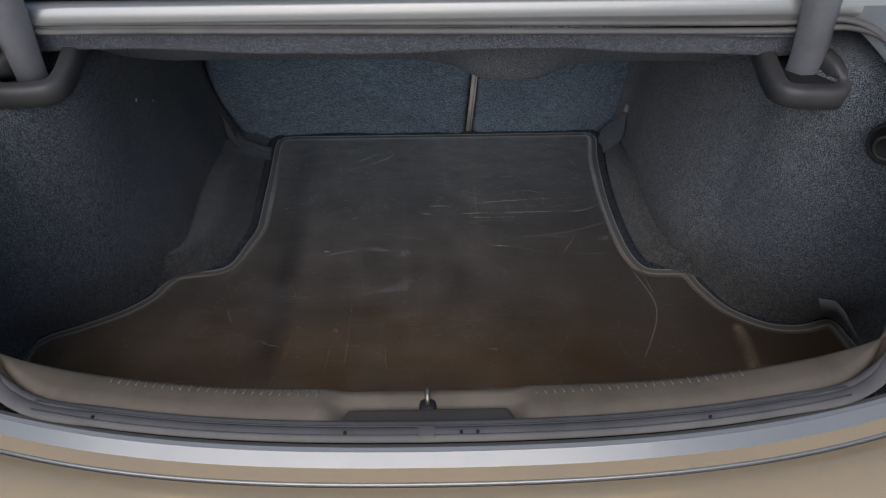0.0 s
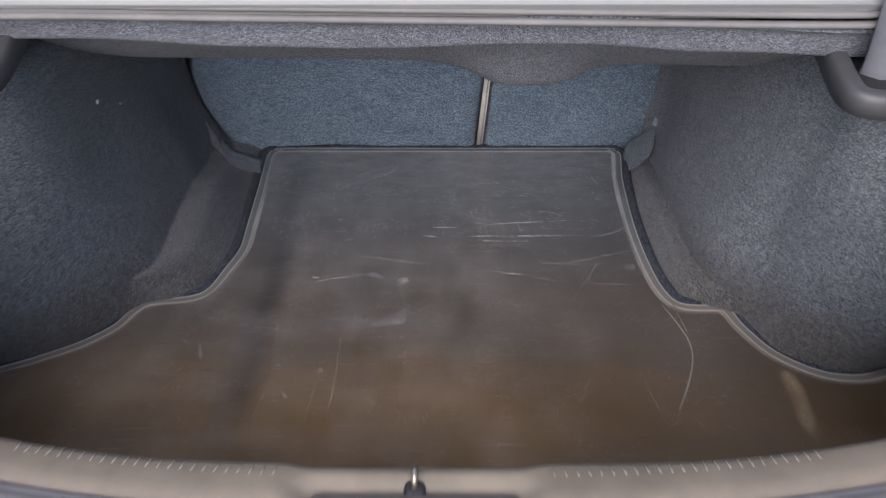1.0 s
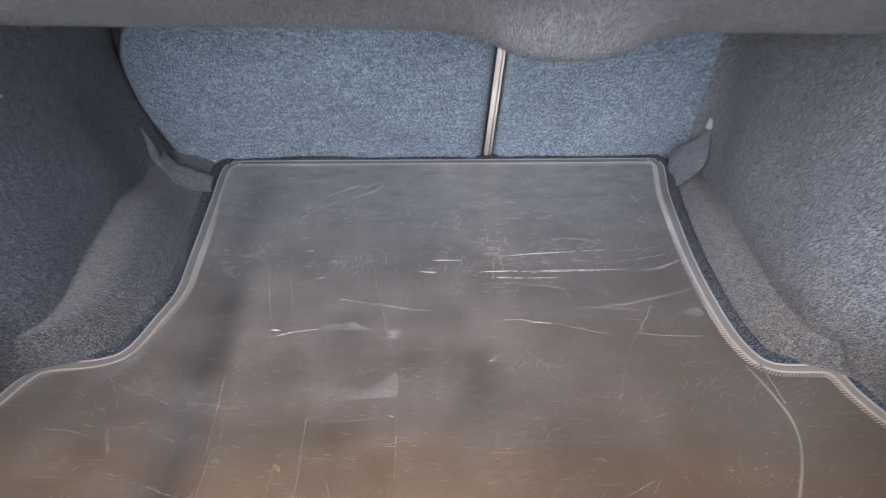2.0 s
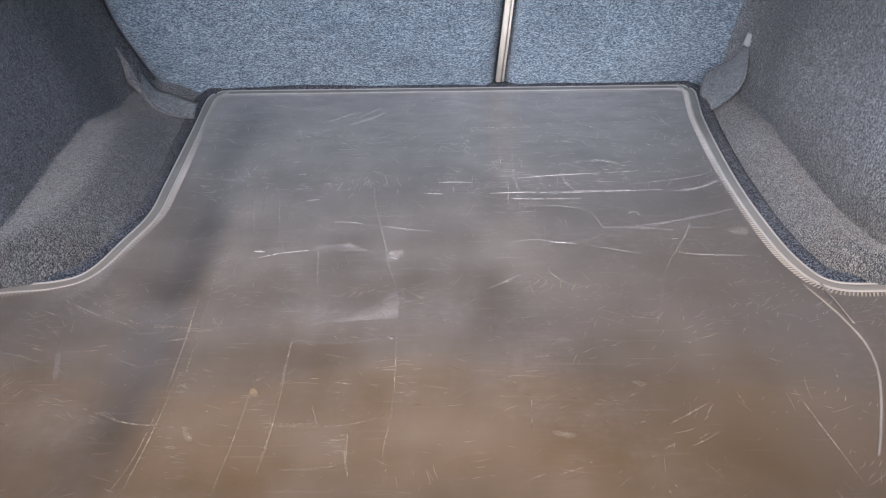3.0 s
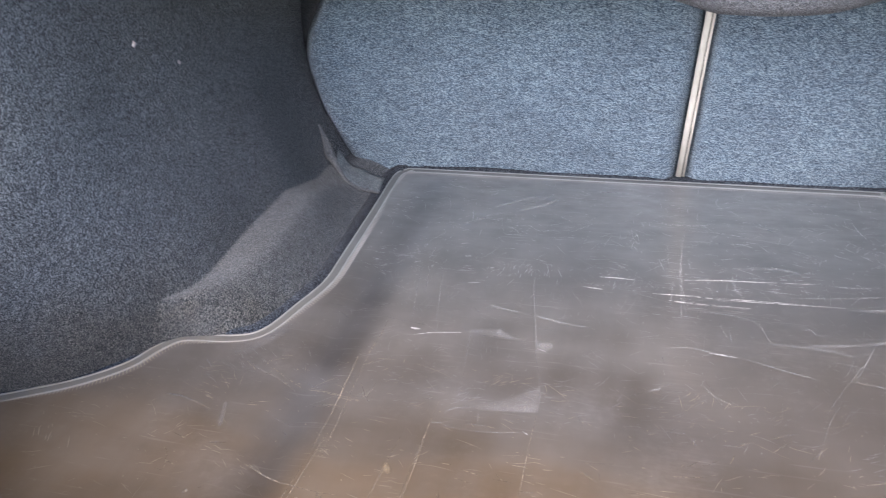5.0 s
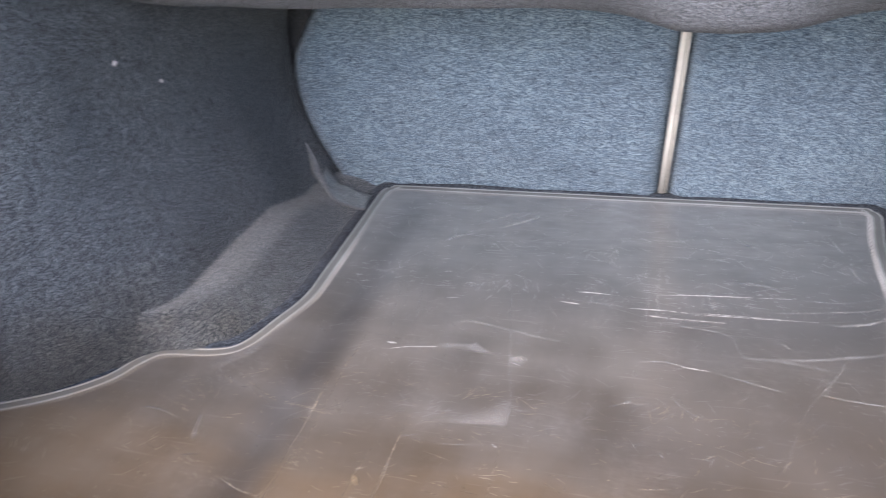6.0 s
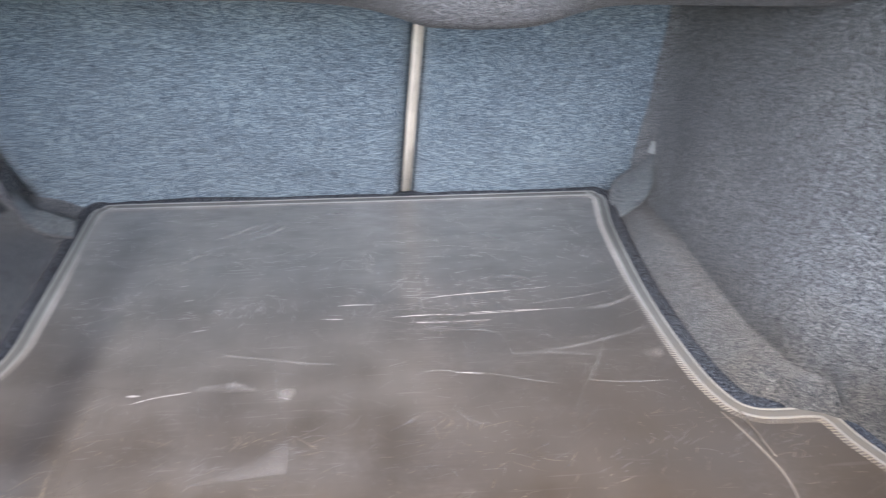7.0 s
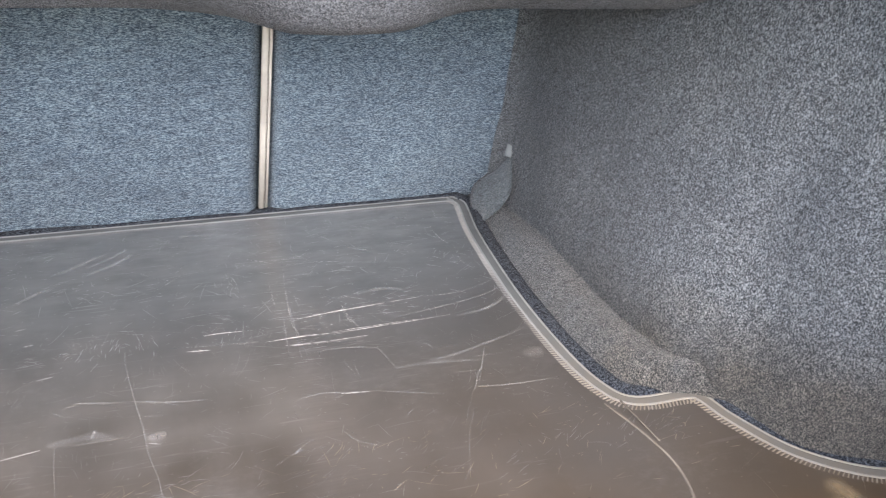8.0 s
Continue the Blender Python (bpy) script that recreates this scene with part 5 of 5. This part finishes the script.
for at, r in (((-0.549, -0.443, 0.357), 0.0036), ((-0.5535, -0.361, 0.311), 0.0024)):
    bm = bmesh.new()
    bmesh.ops.create_icosphere(bm, subdivisions=2, radius=r)
    for v in bm.verts:
        v.co *= 1 + 0.9 * noise.noise(v.co * 300 + Vector(at) * 50)
        v.co.x *= 0.35
    fluff = part("lint", bm, M_LINT, None, "tiny pale lint speck caught in the side carpet")
    fluff.location = at
    tagged(fluff, category="lint", group="lint specks")

clip_rows = [[(0.656, -0.746, 0.117), (0.671, -0.737, 0.090), (0.687, -0.728, 0.060)], [(0.667, -0.752, 0.120), (0.683, -0.742, 0.092), (0.700, -0.731, 0.061)],
             [(0.679, -0.758, 0.122), (0.695, -0.748, 0.093), (0.712, -0.735, 0.062)], [(0.694, -0.770, 0.108), (0.706, -0.760, 0.085), (0.719, -0.748, 0.062)],
             [(0.716, -0.806, 0.072), (0.720, -0.803, 0.066), (0.724, -0.800, 0.060)]]
tab = thick(part("trim_tab", sheet(clip_rows), M_TAB, None, "dull grey plastic tab at the mat corner"), 0.0025)
tagged(tab, category="trim tab")

hook = holder("tie_hook", "dark oval recess with a wire tie-down ring in the side lining", "tie-down hook", at=(0.629, -0.795, 0.462))
hook.rotation_euler = Vector((-0.61, -0.76, -0.2)).to_track_quat("Z", "Y").to_euler()
part("dish", strips([[(k * px, k * py, h) for px, py in disc(0.036, 24, 0.8, 1.0) + [(0.036 * 0.8, 0.0)]] for k, h in ((1.0, 0.000), (0.98, 0.006), (0.90, 0.007), (0.80, 0.001), (0.4, -0.004), (0.05, -0.004))]), M_BLACK, hook, "black plastic dish")
part("ring", sweep([(0.016 * math.cos(a), 0.022 * math.sin(a) - 0.004, 0.008 + 0.003 * math.sin(a)) for a in np.linspace(0, 2 * math.pi, 24, endpoint=False)], disc(0.0022, 8), True), M_GREY, hook, "dark wire ring")

for x in (-0.395, -0.109, 0.019, 0.037, 0.298):
    hole = part("vent_hole", sweep([(0, 0, -0.004), (0, 0, 0.0012)], disc(0.0017, 10), False, (0, 1, 0)), M_BLACK, car_body)
    hole.location = (x, -1.181 + sill_y(x), 0.3405)
joint = part("seal_joint", block(-0.029, -1.186, 0.328, -0.010, -1.169, 0.3394, 0.0015), M_SEAL, car_body, "moulded rubber seal joint")
